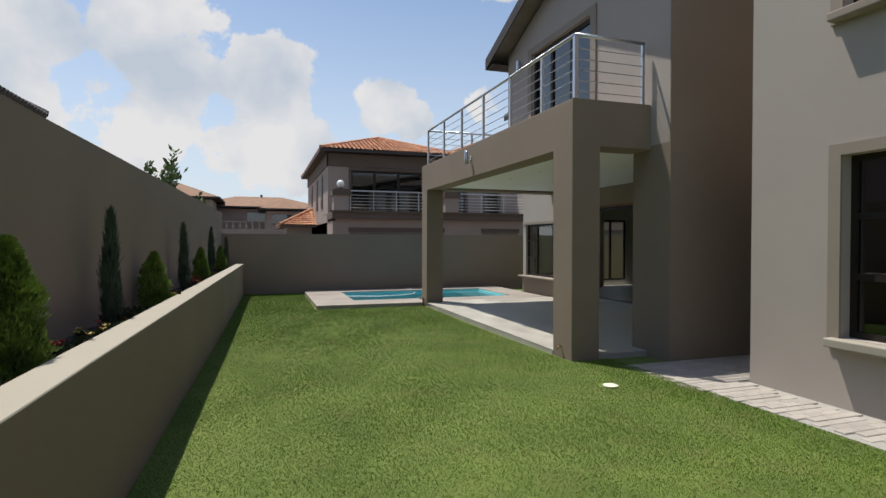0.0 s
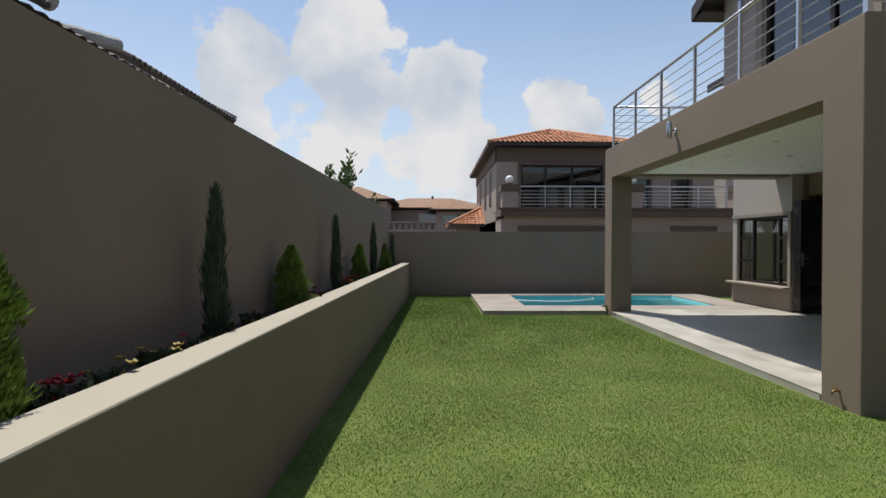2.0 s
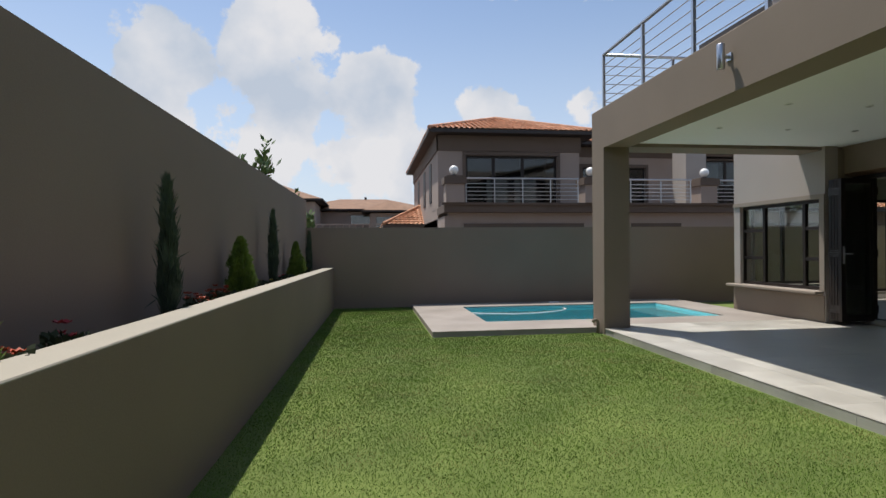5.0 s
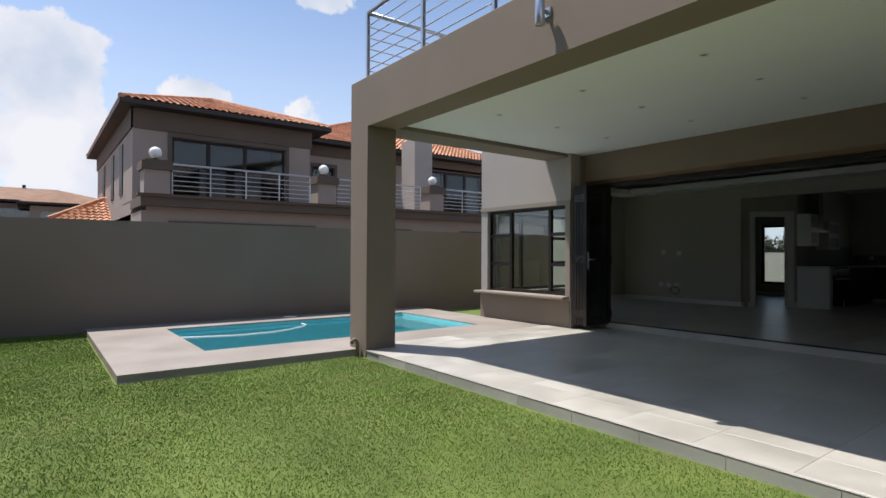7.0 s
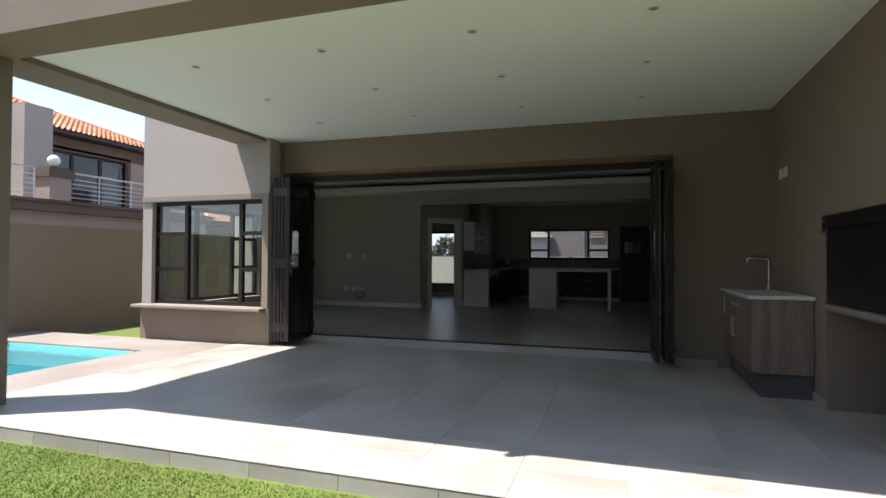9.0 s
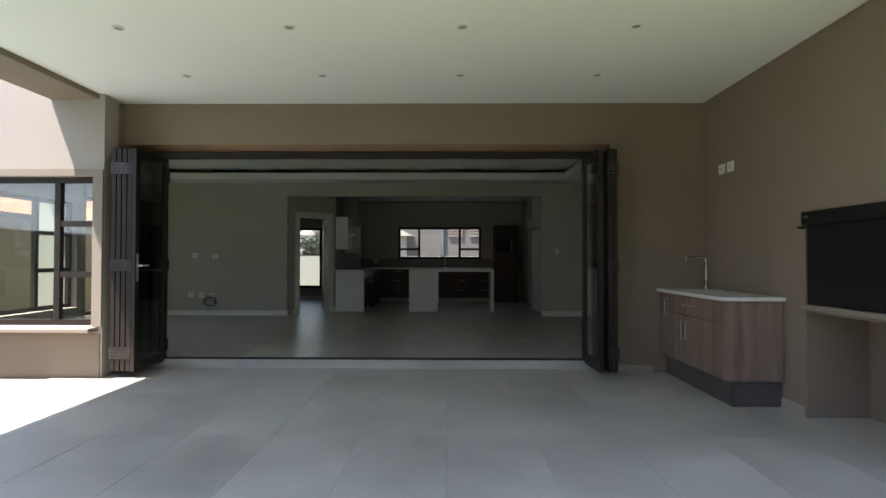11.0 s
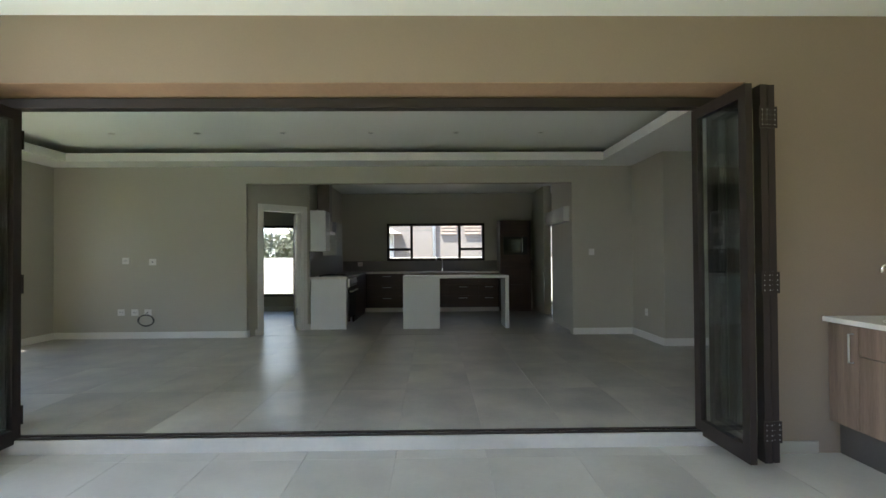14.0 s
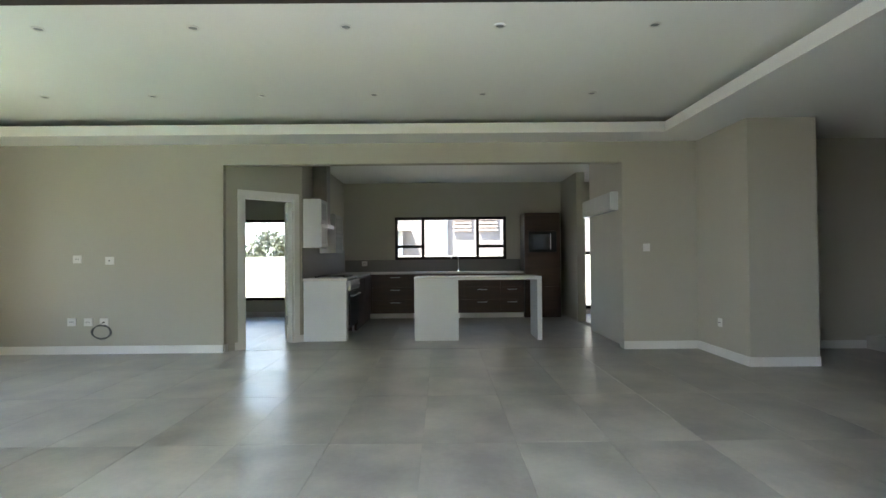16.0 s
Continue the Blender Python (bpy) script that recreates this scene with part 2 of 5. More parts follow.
# Leaf green greyed in the colour to stand for overexposed daylight.
LEAF_DULL = material("washed_out_leaf", (0.055, 0.065, 0.035), 0.6, 0.4, 5, 40, 0.0, tint=(0.11, 0.115, 0.085))
LEAF = material("broad_leaf", (0.055, 0.11, 0.025), 0.6, 0.4, 5, 40, 0.0, tint=(0.12, 0.18, 0.05))
GRASS = material("grass_blades", (0.054, 0.122, 0.011), 0.6, 0.4, 1.6, 40, 0.0, tint=(0.14, 0.236, 0.03), spec=0.25)
RED = material("red_petals", (0.34, 0.02, 0.025), 0.6, 0.3, 20, 80, 0.0)
ORANGE = material("orange_petals", (0.45, 0.07, 0.02), 0.6, 0.3, 20, 80, 0.0)
YELLOW = material("yellow_petals", (0.27, 0.21, 0.035), 0.6, 0.3, 20, 80, 0.0)
PANE = glass("window_glass", (0.94, 0.975, 0.96), 0.02, 0.08)
PANE_HOUSE = glass("house_glass", (0.5, 0.53, 0.53), 0.02, 0.06)
PANE_DARK = glass("tinted_glass", (0.30, 0.34, 0.36), 0.02, 0.14)
WATER = glass("pool_water", (0.45, 0.88, 0.95), 0.0, 0.02, (0.018, 0.17, 0.215), 0.2)
WATER_SHALLOW = glass("shallow_pool_water", (0.72, 0.95, 0.97), 0.0, 0.02, (0.10, 0.33, 0.37), 0.2)
FROST = material("frosted_cabinet_glass", (0.22, 0.24, 0.24), 0.3, 0.06, 5, 60, 0.0)


# ---- building blocks ----
def box(bm, x0, x1, y0, y1, z0, z1):
    v = [bm.verts.new((x, y, z)) for z in (z0, z1) for x, y in ((x0, y0), (x1, y0), (x1, y1), (x0, y1))]
    for q in ((3, 2, 1, 0), (4, 5, 6, 7), (0, 1, 5, 4), (1, 2, 6, 5), (2, 3, 7, 6), (3, 0, 4, 7)):
        bm.faces.new([v[i] for i in q])
    return v


def boxes(*rows):
    bm = bmesh.new()
    for r in rows:
        box(bm, *r)
    return bm


def soft_box(x0, x1, y0, y1, z0, z1, r=0.006):
    bm = boxes((x0, x1, y0, y1, z0, z1))
    bmesh.ops.bevel(bm, geom=bm.edges[:], offset=r, segments=2, affect="EDGES", profile=0.5)
    return bm


def tube(bm, a, b, r, n=10, r2=None):
    """A rod from a to b, tapered to r2."""
    a, b = Vector(a), Vector(b)
    q = (b - a).to_track_quat("Z", "Y")
    rings = []
    for p, rad in ((a, r), (b, r if r2 is None else r2)):
        rings.append([bm.verts.new(p + q @ Vector((rad * math.cos(2 * math.pi * i / n), rad * math.sin(2 * math.pi * i / n), 0))) for i in range(n)])
    for i in range(n):
        bm.faces.new((rings[0][i], rings[0][(i + 1) % n], rings[1][(i + 1) % n], rings[1][i]))
    bm.faces.new(rings[0][::-1])
    bm.faces.new(rings[1])
    return bm


def bent(points, r, n=10):
    """A round pipe through points."""
    bm = bmesh.new()
    pts = [Vector(p) for p in points]
    rings = []
    for i, p in enumerate(pts):
        way = (pts[min(i + 1, len(pts) - 1)] - pts[max(i - 1, 0)]).normalized()
        q = way.to_track_quat("Z", "Y")
        rings.append([bm.verts.new(p + q @ Vector((r * math.cos(2 * math.pi * k / n), r * math.sin(2 * math.pi * k / n), 0))) for k in range(n)])
    for a, b in zip(rings, rings[1:]):
        turn = min(range(n), key=lambda s: sum((a[k].co - b[(k + s) % n].co).length for k in range(n)))
        for k in range(n):
            bm.faces.new((a[k], a[(k + 1) % n], b[(k + 1 + turn) % n], b[(k + turn) % n]))
    bm.faces.new(rings[0][::-1])
    bm.faces.new(rings[-1])
    return bm


def lathe(profile, n=20, at=(0, 0, 0)):
    """A turned body from (radius, height) pairs."""
    bm = bmesh.new()
    rings = [[bm.verts.new((at[0] + r * math.cos(2 * math.pi * i / n), at[1] + r * math.sin(2 * math.pi * i / n), at[2] + z)) for i in range(n)] for r, z in profile]
    for a, b in zip(rings, rings[1:]):
        for i in range(n):
            bm.faces.new((a[i], a[(i + 1) % n], b[(i + 1) % n], b[i]))
    bm.faces.new(rings[0][::-1])
    bm.faces.new(rings[-1])
    return bm


def mesh_of(name, bm, mat, smooth=False):
    me = bpy.data.meshes.new(name)
    bmesh.ops.recalc_face_normals(bm, faces=bm.faces[:])
    bm.to_mesh(me)
    bm.free()
    me.materials.append(mat)
    if smooth:
        me.polygons.foreach_set("use_smooth", [True] * len(me.polygons))
    return me


def part(name, bm, mat, parent=None, label="", smooth=False):
    ob = new(name, mesh_of(name, bm, mat, smooth))
    if parent is not None:
        ob.parent = parent
        ob.matrix_parent_inverse = parent.matrix_basis.inverted()
    return tagged(ob, label)


def thing(name, label, category, at=(0, 0, 0), group="", kind=""):
    ob = new(name)
    ob.empty_display_size = 0.1
    ob.location = at
    return tagged(ob, label, category, group, kind)


def struct(name, bm, mat, label="", smooth=False):
    return tagged(part(name, bm, mat, None, label, smooth), kind="structure")


def piece(name, me, parent, x, y, z, rz=0.0):
    ob = new(name, me)
    ob.parent = parent
    ob.matrix_parent_inverse = parent.matrix_basis.inverted()
    ob.location, ob.rotation_euler = (x, y, z), (0, 0, rz)
    return ob


def sheet(bm, us, vs, low, high, filled, put):
    """One connected solid over the cells of a grid: put(u, v, w) gives the place of a corner."""
    made = {}

    def corner(i, j, w):
        if (i, j, w) not in made:
            made[i, j, w] = bm.verts.new(put(us[i], vs[j], w))
        return made[i, j, w]

    cells = {(i, j) for i in range(len(us) - 1) for j in range(len(vs) - 1) if filled((us[i] + us[i + 1]) / 2, (vs[j] + vs[j + 1]) / 2)}
    for i, j in cells:
        for w in (low, high):
            bm.faces.new([corner(i + a, j + b, w) for a, b in ((0, 0), (1, 0), (1, 1), (0, 1))])
        for di, dj, a, b in ((-1, 0, (0, 0), (0, 1)), (1, 0, (1, 0), (1, 1)), (0, -1, (0, 0), (1, 0)), (0, 1, (0, 1), (1, 1))):
            if (i + di, j + dj) not in cells:
                bm.faces.new([corner(i + a[0], j + a[1], low), corner(i + b[0], j + b[1], low), corner(i + b[0], j + b[1], high), corner(i + a[0], j + a[1], high)])
    return bm


def pierced(bm, u0, u1, z0, z1, low, high, holes, put):
    clip = [(max(a, u0), min(b, u1), max(c, z0), min(d, z1)) for a, b, c, d in holes]
    us = sorted({u0, u1, *[q for h in clip for q in h[:2]]})
    vs = sorted({z0, z1, *[q for h in clip for q in h[2:]]})
    return sheet(bm, us, vs, low, high, lambda u, v: not any(a < u < b and c < v < d for a, b, c, d in clip), put)


def wall_along_y(bm, x0, x1, y0, y1, z0, z1, holes=()):
    """A wall along y with through openings (y0, y1, z0, z1)."""
    return pierced(bm, y0, y1, z0, z1, x0, x1, holes, lambda u, v, w: (w, u, v))


def wall_along_x(bm, y0, y1, x0, x1, z0, z1, holes=()):
    return pierced(bm, x0, x1, z0, z1, y0, y1, holes, lambda u, v, w: (u, w, v))


def window_y(name, x, y0, y1, z0, z1, posts=(), bars=(), pane=None, w=0.055, d=0.06, label="bronze aluminium window with clear panes"):
    """A window in a wall along y: outer frame, posts at y, bars (ya, yb, z), one pane each side of the posts."""
    ob = thing(name, label, "window", (x, (y0 + y1) / 2, z0), kind="structure")
    part("window_frame", boxes((x, x + d, y0, y1, z0, z0 + w), (x, x + d, y0, y1, z1 - w, z1), (x, x + d, y0, y0 + w, z0 + w, z1 - w), (x, x + d, y1 - w, y1, z0 + w, z1 - w)), ALU, ob)
    for p in posts:
        part("mullion", boxes((x - 0.004, x + d, p - w / 2, p + w / 2, z0 + w, z1 - w)), ALU, ob)
    for a, b, z in bars:
        part("glazing_bar", boxes((x + 0.002, x + d - 0.004, a, b, z - w / 2, z + w / 2)), ALU, ob)
    ends = [y0 + w, *[p for p in posts], y1 - w]
    for a, b in zip(ends, ends[1:]):
        p = part("pane", boxes((x + d / 2 - 0.003, x + d / 2 + 0.003, a, b, z0 + w * 0.5, z1 - w * 0.5)), pane or PANE, ob)
        p.visible_shadow = False
    return ob


def window_x(name, y, x0, x1, z0, z1, posts=(), bars=(), pane=None, w=0.055, d=0.06, label="bronze aluminium window with clear panes"):
    ob = thing(name, label, "window", ((x0 + x1) / 2, y, z0), kind="structure")
    part("window_frame", boxes((x0, x1, y, y + d, z0, z0 + w), (x0, x1, y, y + d, z1 - w, z1), (x0, x0 + w, y, y + d, z0 + w, z1 - w), (x1 - w, x1, y, y + d, z0 + w, z1 - w)), ALU, ob)
    for p in posts:
        part("mullion", boxes((p - w / 2, p + w / 2, y - 0.004, y + d, z0 + w, z1 - w)), ALU, ob)
    for a, b, z in bars:
        part("glazing_bar", boxes((a, b, y + 0.002, y + d - 0.004, z - w / 2, z + w / 2)), ALU, ob)
    ends = [x0 + w, *[p for p in posts], x1 - w]
    for a, b in zip(ends, ends[1:]):
        p = part("pane", boxes((a, b, y + d / 2 - 0.003, y + d / 2 + 0.003, z0 + w * 0.5, z1 - w * 0.5)), pane or PANE, ob)
        p.visible_shadow = False
    return ob


# ---- levels and lines ----
PATIO, FLOOR, BEAM_LOW, BEAM_TOP = 0.055, 0.15, 2.93, 3.56
WALL_X, TRACK_X, LIV_X, KIT_X = 8.77, 8.96, 13.71, 18.0


def lawn_z(y):
    return -0.042 * min(1.0, max(0.0, (y - 7.5) / 3.0))


# ---- ground ----
bm = bmesh.new()
far = 900
xs = [-far, -60, -8, -0.9, 0.2, 1.88, 4.6, 5.3, 6.0, 8.4, 19.6, 60, far]
ys = [-far, -60, -6, 0, 7.5, 8.5, 9.5, 10.5, 15.05, 19.3, 60, far]
grid = [[bm.verts.new((x, y, lawn_z(y) - (0.02 if x > 4.7 else 0.0))) for x in xs] for y in ys]
for j in range(len(ys) - 1):
    for i in range(len(xs) - 1):
        if xs[i] >= 1.88 and xs[i + 1] <= 8.4 and ys[j] >= 15.05 and ys[j + 1] <= 19.3:
            continue
        cell = bm.faces.new((grid[j][i], grid[j][i + 1], grid[j + 1][i + 1], grid[j + 1][i]))
        cell.material_index = 1 if ys[j] >= 19.3 or (xs[i] >= 8.4 and ys[j] != 15.05) or xs[i + 1] <= -0.9 else 0
struct("ground", bm, LAWN, "green mown lawn and open ground").data.materials.append(GROUND)

# pavers beside the wing
paving = struct("pavement", boxes((5.12, 9.3, 6.42, 7.6, -0.3, -0.012), (5.24, 6.0, -3.0, 6.42, -0.3, -0.012)), GROUT, "grey concrete brick paving beside the house")

# boundary walls; the left one and the planter stand a little askew

def askew(ob):
    ob.matrix_basis = pose(-0.165, 7.3, 0, 0, 0, -1.25) @ ob.matrix_basis
    return ob


askew(struct("wall_west", boxes((-0.90, -0.635, -21.5, 12.35, -0.4, 2.48)), GARDEN_WALL, "tall plastered taupe boundary wall"))
bm = boxes((-0.66, 12.0, 19.5, 19.74, -0.4, 1.84))
struct("wall_north", bm, GARDEN_WALL, "plastered taupe boundary wall behind the pool")
bm = boxes((12.0, 24.0, 19.5, 19.74, -0.4, 1.84))
struct("wall_north_side", bm, GARDEN_WALL, "plastered taupe boundary wall beside the house")
struct("wall_south", boxes((-1.4, 9.0, -14.3, -14.0, -0.4, 2.55)), GARDEN_WALL, "plastered boundary wall closing the garden")

# planter wall: its top follows the fall of the garden
bm = bmesh.new()
tops = [(-21, 1.02), (-2.5, 1.0), (1.0, 0.978), (3.6, 0.965), (12.2, 0.915)]
rows = []
for y, z in tops:
    rows.append([bm.verts.new(p) for p in ((0, y, -0.4), (0, y, z - 0.01), (-0.215, y, z - 0.01), (-0.215, y, -0.4))])
for a, b in zip(rows, rows[1:]):
    for i in range(4):
        bm.faces.new((a[i], a[(i + 1) % 4], b[(i + 1) % 4], b[i]))
bm.faces.new(rows[0])
bm.faces.new(rows[-1][::-1])
planter = askew(struct("planter_wall", bm, PLANTER, "low plastered planter wall along the lawn"))
bm = bmesh.new()
rows = []
for y, z in tops:
    rows.append([bm.verts.new(p) for p in ((0.0, y, z - 0.01), (0.0, y, z - 0.006), (-0.004, y, z), (-0.221, y, z), (-0.225, y, z - 0.005), (-0.225, y, z - 0.01))])
for a, b in zip(rows, rows[1:]):
    for i in range(6):
        bm.faces.new((a[i], a[(i + 1) % 6], b[(i + 1) % 6], b[i]))
bm.faces.new(rows[0])
bm.faces.new(rows[-1][::-1])
askew(struct("planter_coping", bm, COPING, "pale smooth screed coping on the planter wall"))
bm = bmesh.new()
n = 90
soil = []
for k in range(n):
    y = -19 + k * 31.2 / (n - 1)
    top = np.interp(y, [t[0] for t in tops], [t[1] for t in tops]) - 0.12
    soil.append([bm.verts.new((x, y, top + 0.03 * noise.noise((x * 9, y * 6, 0)))) for x in (-0.65, -0.55, -0.44, -0.33, -0.21)])
for a, b in zip(soil, soil[1:]):
    for i in range(4):
        bm.faces.new((a[i], a[i + 1], b[i + 1], b[i]))
askew(tagged(part("planter_soil", bm, SOIL, None, "dark planting soil in the raised bed"), kind="structure"))

# ---- pool and deck ----
PX0, PX1, PY0, PY1, DECK_Z = 2.95, 7.52, 16.05, 18.55, 0.045
bm = sheet(bmesh.new(), [1.88, PX0, 4.6, PX1, 8.42], [15.06, 15.24, PY0, PY1, 19.3], -0.35, DECK_Z, lambda u, v: not (PX0 < u < PX1 and PY0 < v < PY1) and not (u > 4.6 and v < 15.24), lambda u, v, w: (u, v, w))
struct("pool_deck", bm, DECK, "smooth grey-brown screed pool deck")
bm = bmesh.new()
box(bm, PX0 - 0.1, PX1 + 0.1, PY0 - 0.1, PY1 + 0.1, -1.6, -1.35)
box(bm, PX0 - 0.1, PX0 - 0.001, PY0 - 0.1, PY1 + 0.1, -1.35, -0.36)
for x0, x1, y0, y1 in ((PX0, PX0 + 0.012, PY0, PY1), (PX1 - 0.012, PX1, PY0, PY1), (PX0, PX1, PY0, PY0 + 0.012), (PX0, PX1, PY1 - 0.012, PY1)):
    box(bm, x0, x1, y0, y1, -1.36, 0.02)
box(bm, 6.72, 7.51, PY0 + 0.01, PY1 - 0.01, -1.35, -0.30)
box(bm, 6.3, 6.72, PY0 + 0.01, PY1 - 0.01, -1.35, -0.62)
struct("pool_shell", bm, POOL, "blue-green marbelite pool shell with entry steps")
bm = bmesh.new()
nx, ny = 24, 14
wv = [[bm.verts.new((PX0 + 0.01 + (PX1 - PX0 - 0.02) * i / nx, PY0 + 0.01 + (PY1 - PY0 - 0.02) * j / ny, -0.03)) for i in range(nx + 1)] for j in range(ny + 1)]
for j in range(ny):
    for i in range(nx):
        bm.faces.new((wv[j][i], wv[j][i + 1], wv[j + 1][i + 1], wv[j + 1][i]))
for f in bm.faces:
    if f.calc_center_median().x > 6.62:
        f.material_index = 1
water = tagged(part("pool_water", bm, WATER, None, "clear turquoise swimming pool water", True), kind="structure")
water.visible_shadow = False
water.data.materials.append(WATER_SHALLOW)

# ---- patio ----
struct("patio_slab", boxes((4.612, 8.9, 8.05, 15.23, -0.35, PATIO - 0.012), (8.9, TRACK_X - 0.03, 9.42, 14.75, -0.35, PATIO - 0.012)), GROUT, "grey patio slab edge")
struct("store_slab", boxes((5.96, 7.07, 7.905, 8.05, -0.3, PATIO - 0.012)), GROUT, "grey slab under the wood store")
bm = bmesh.new()
outline = [(8.0, -0.35), (8.5, -0.35), (8.5, BEAM_LOW), (14.84, BEAM_LOW), (14.84, -0.35), (15.29, -0.35), (15.29, BEAM_TOP), (8.0, BEAM_TOP)]
front = [bm.verts.new((4.6, y, z)) for y, z in outline]
rear = [bm.verts.new((5.03, y, z)) for y, z in outline]
bm.faces.new(front)
bm.faces.new(rear[::-1])
for k in range(8):
    bm.faces.new((front[k], front[(k + 1) % 8], rear[(k + 1) % 8], rear[k]))
bmesh.ops.bevel(bm, geom=[e for e in bm.edges if all(abs(v.co.x - 4.6) < 1e-4 for v in e.verts)], offset=0.012, segments=2, affect="EDGES", profile=0.5)
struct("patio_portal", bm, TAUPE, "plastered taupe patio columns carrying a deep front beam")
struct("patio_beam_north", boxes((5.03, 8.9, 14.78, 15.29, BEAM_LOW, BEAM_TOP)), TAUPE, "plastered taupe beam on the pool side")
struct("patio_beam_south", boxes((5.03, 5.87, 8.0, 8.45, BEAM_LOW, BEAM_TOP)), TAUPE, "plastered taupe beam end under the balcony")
struct("patio_ceiling", boxes((5.03, 5.87, 8.45, 14.78, 2.985, 3.05), (5.87, WALL_X, 8.38, 14.78, 2.985, 3.05)), CEIL, "smooth white patio ceiling")
struct("balcony_slab", boxes((5.03, WALL_X, 8.45, 14.78, 3.052, 3.42)), DECK, "grey balcony floor slab")

# house front: wall behind the patio with the wide opening
bm = wall_along_y(bmesh.new(), WALL_X, 9.02, 7.6, 14.8, -0.3, 5.6, [(9.40, 14.78, PATIO - 0.1, 2.54)])
struct("wall_patio", bm, TAUPE, "taupe plastered wall round the wide folding doors")
# braai wall with its hearth opening
bm = wall_along_x(bmesh.new(), 7.6, 8.38, 5.87, WALL_X, -0.3, BEAM_LOW + 0.05, [(5.95, 7.08, -0.1, 0.87), (5.89, 7.09, 0.93, 1.645)])
struct("wall_braai", bm, TAUPE, "taupe plastered barbecue wall at the patio end")
struct("hearth_back", boxes((5.95, 7.08, 7.601, 7.9, -0.1, 0.87), (5.89, 7.09, 7.601, 7.74, 0.93, 1.645)), TAUPE, "plastered back of the wood store under the barbecue")

# upper storey with its gable, over the patio
bm = wall_along_y(bmesh.new(), 5.87, 6.1, 7.62, 12.74, 3.06, 5.72, [(9.5, 11.6, 3.45, 5.42)])
gable = [(5.87, 7.6, 5.72), (5.87, 12.74, 5.72), (5.87, 10.17, 6.70)]
a = [bm.verts.new(p) for p in gable]
b = [bm.verts.new((6.1, y, z)) for _, y, z in gable]
bm.faces.new(a)
bm.faces.new(b[::-1])
for i in range(3):
    bm.faces.new((a[i], a[(i + 1) % 3], b[(i + 1) % 3], b[i]))
box(bm, 5.87, 5.94, 7.62, 8.45, 2.98, 3.06)
struct("wall_upper_west", bm, PALE, "pale taupe upper wall with a gable")
struct("wall_upper_north", boxes((6.1, 14.0, 12.5, 12.74, 3.42, 5.72)), PALE, "pale taupe upper side wall")
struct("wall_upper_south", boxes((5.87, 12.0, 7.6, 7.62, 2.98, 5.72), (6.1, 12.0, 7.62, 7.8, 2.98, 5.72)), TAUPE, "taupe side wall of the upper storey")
# Floor coloured near black to stand for the unlit room.
struct("upper_room_floor", boxes((6.1, 12.0, 7.8, 12.5, 3.424, 3.45)), ROOM_SHADE, "upper room floor with indoor shade put into its colour")
struct("upper_room_back", boxes((9.5, 9.6, 7.8, 12.5, 3.45, 5.7)), INNER, "upper room back wall")
struct("trim_upper_door", boxes((5.845, 5.87, 9.34, 9.5, 3.45, 5.55), (5.845, 5.87, 11.6, 11.76, 3.45, 5.55), (5.845, 5.87, 9.5, 11.6, 5.42, 5.55)), TRIM, "raised taupe surround of the balcony door")
window_y("door_balcony", 5.92, 9.5, 11.6, 3.45, 5.42, posts=(10.2, 10.9), pane=PANE_DARK, w=0.075, label="bronze aluminium sliding balcony door with tinted glass")


def pitched_roof(name, x0, x1, y0, y1, z_eave, y_ridge, z_ridge, mat, label):
    """A gable roof with its ridge along x, with barge boards and eaves."""
    roof = thing(name, label, "roof", ((x0 + x1) / 2, y_ridge, z_ridge), kind="structure")
    t = 0.14
    for y_edge, tag in ((y0, "roof_slope"), (y1, "roof_slope")):
        bm = bmesh.new()
        low = [(x0, y_edge, z_eave), (x1, y_edge, z_eave), (x1, y_ridge, z_ridge), (x0, y_ridge, z_ridge)]
        v = [bm.verts.new(p) for p in low] + [bm.verts.new((p[0], p[1], p[2] + t)) for p in low]
        for q in ((3, 2, 1, 0), (4, 5, 6, 7), (0, 1, 5, 4), (1, 2, 6, 5), (2, 3, 7, 6), (3, 0, 4, 7)):
            bm.faces.new([v[i] for i in q])
        part(tag, bm, mat, roof)
        bm = bmesh.new()
        low = [(x0 - 0.02, y_edge, z_eave - 0.14), (x0 - 0.02, y_ridge, z_ridge - 0.14)]
        v = [bm.verts.new((x0 - 0.03 + dx, p[1], p[2] + dz)) for dx in (0, 0.025) for p in low for dz in (0, 0.24)]
        for q in ((0, 1, 3, 2), (4, 6, 7, 5), (0, 4, 5, 1), (2, 3, 7, 6), (1, 5, 7, 3), (0, 2, 6, 4)):
            bm.faces.new([v[i] for i in q])
        part("barge_board", bm, FASCIA, roof, "dark brown barge board")
        s = 1 if y_edge > y_ridge else -1
        part("fascia", boxes((x0, x1, y_edge - 0.012 + 0.02 * s, y_edge + 0.012 + 0.02 * s, z_eave - 0.13, z_eave + 0.13)), FASCIA, roof)
        part("soffit", boxes((x0, x1, min(y_edge, y_edge - s * 0.42), max(y_edge, y_edge - s * 0.42), z_eave - 0.13, z_eave - 0.11)), FASCIA, roof)
    return roof


pitched_roof("roof_main", 5.5, 14.5, 7.58, 13.12, 5.66, 10.17, 6.82, GREY_TILE, "grey tiled gable roof with dark fascia")

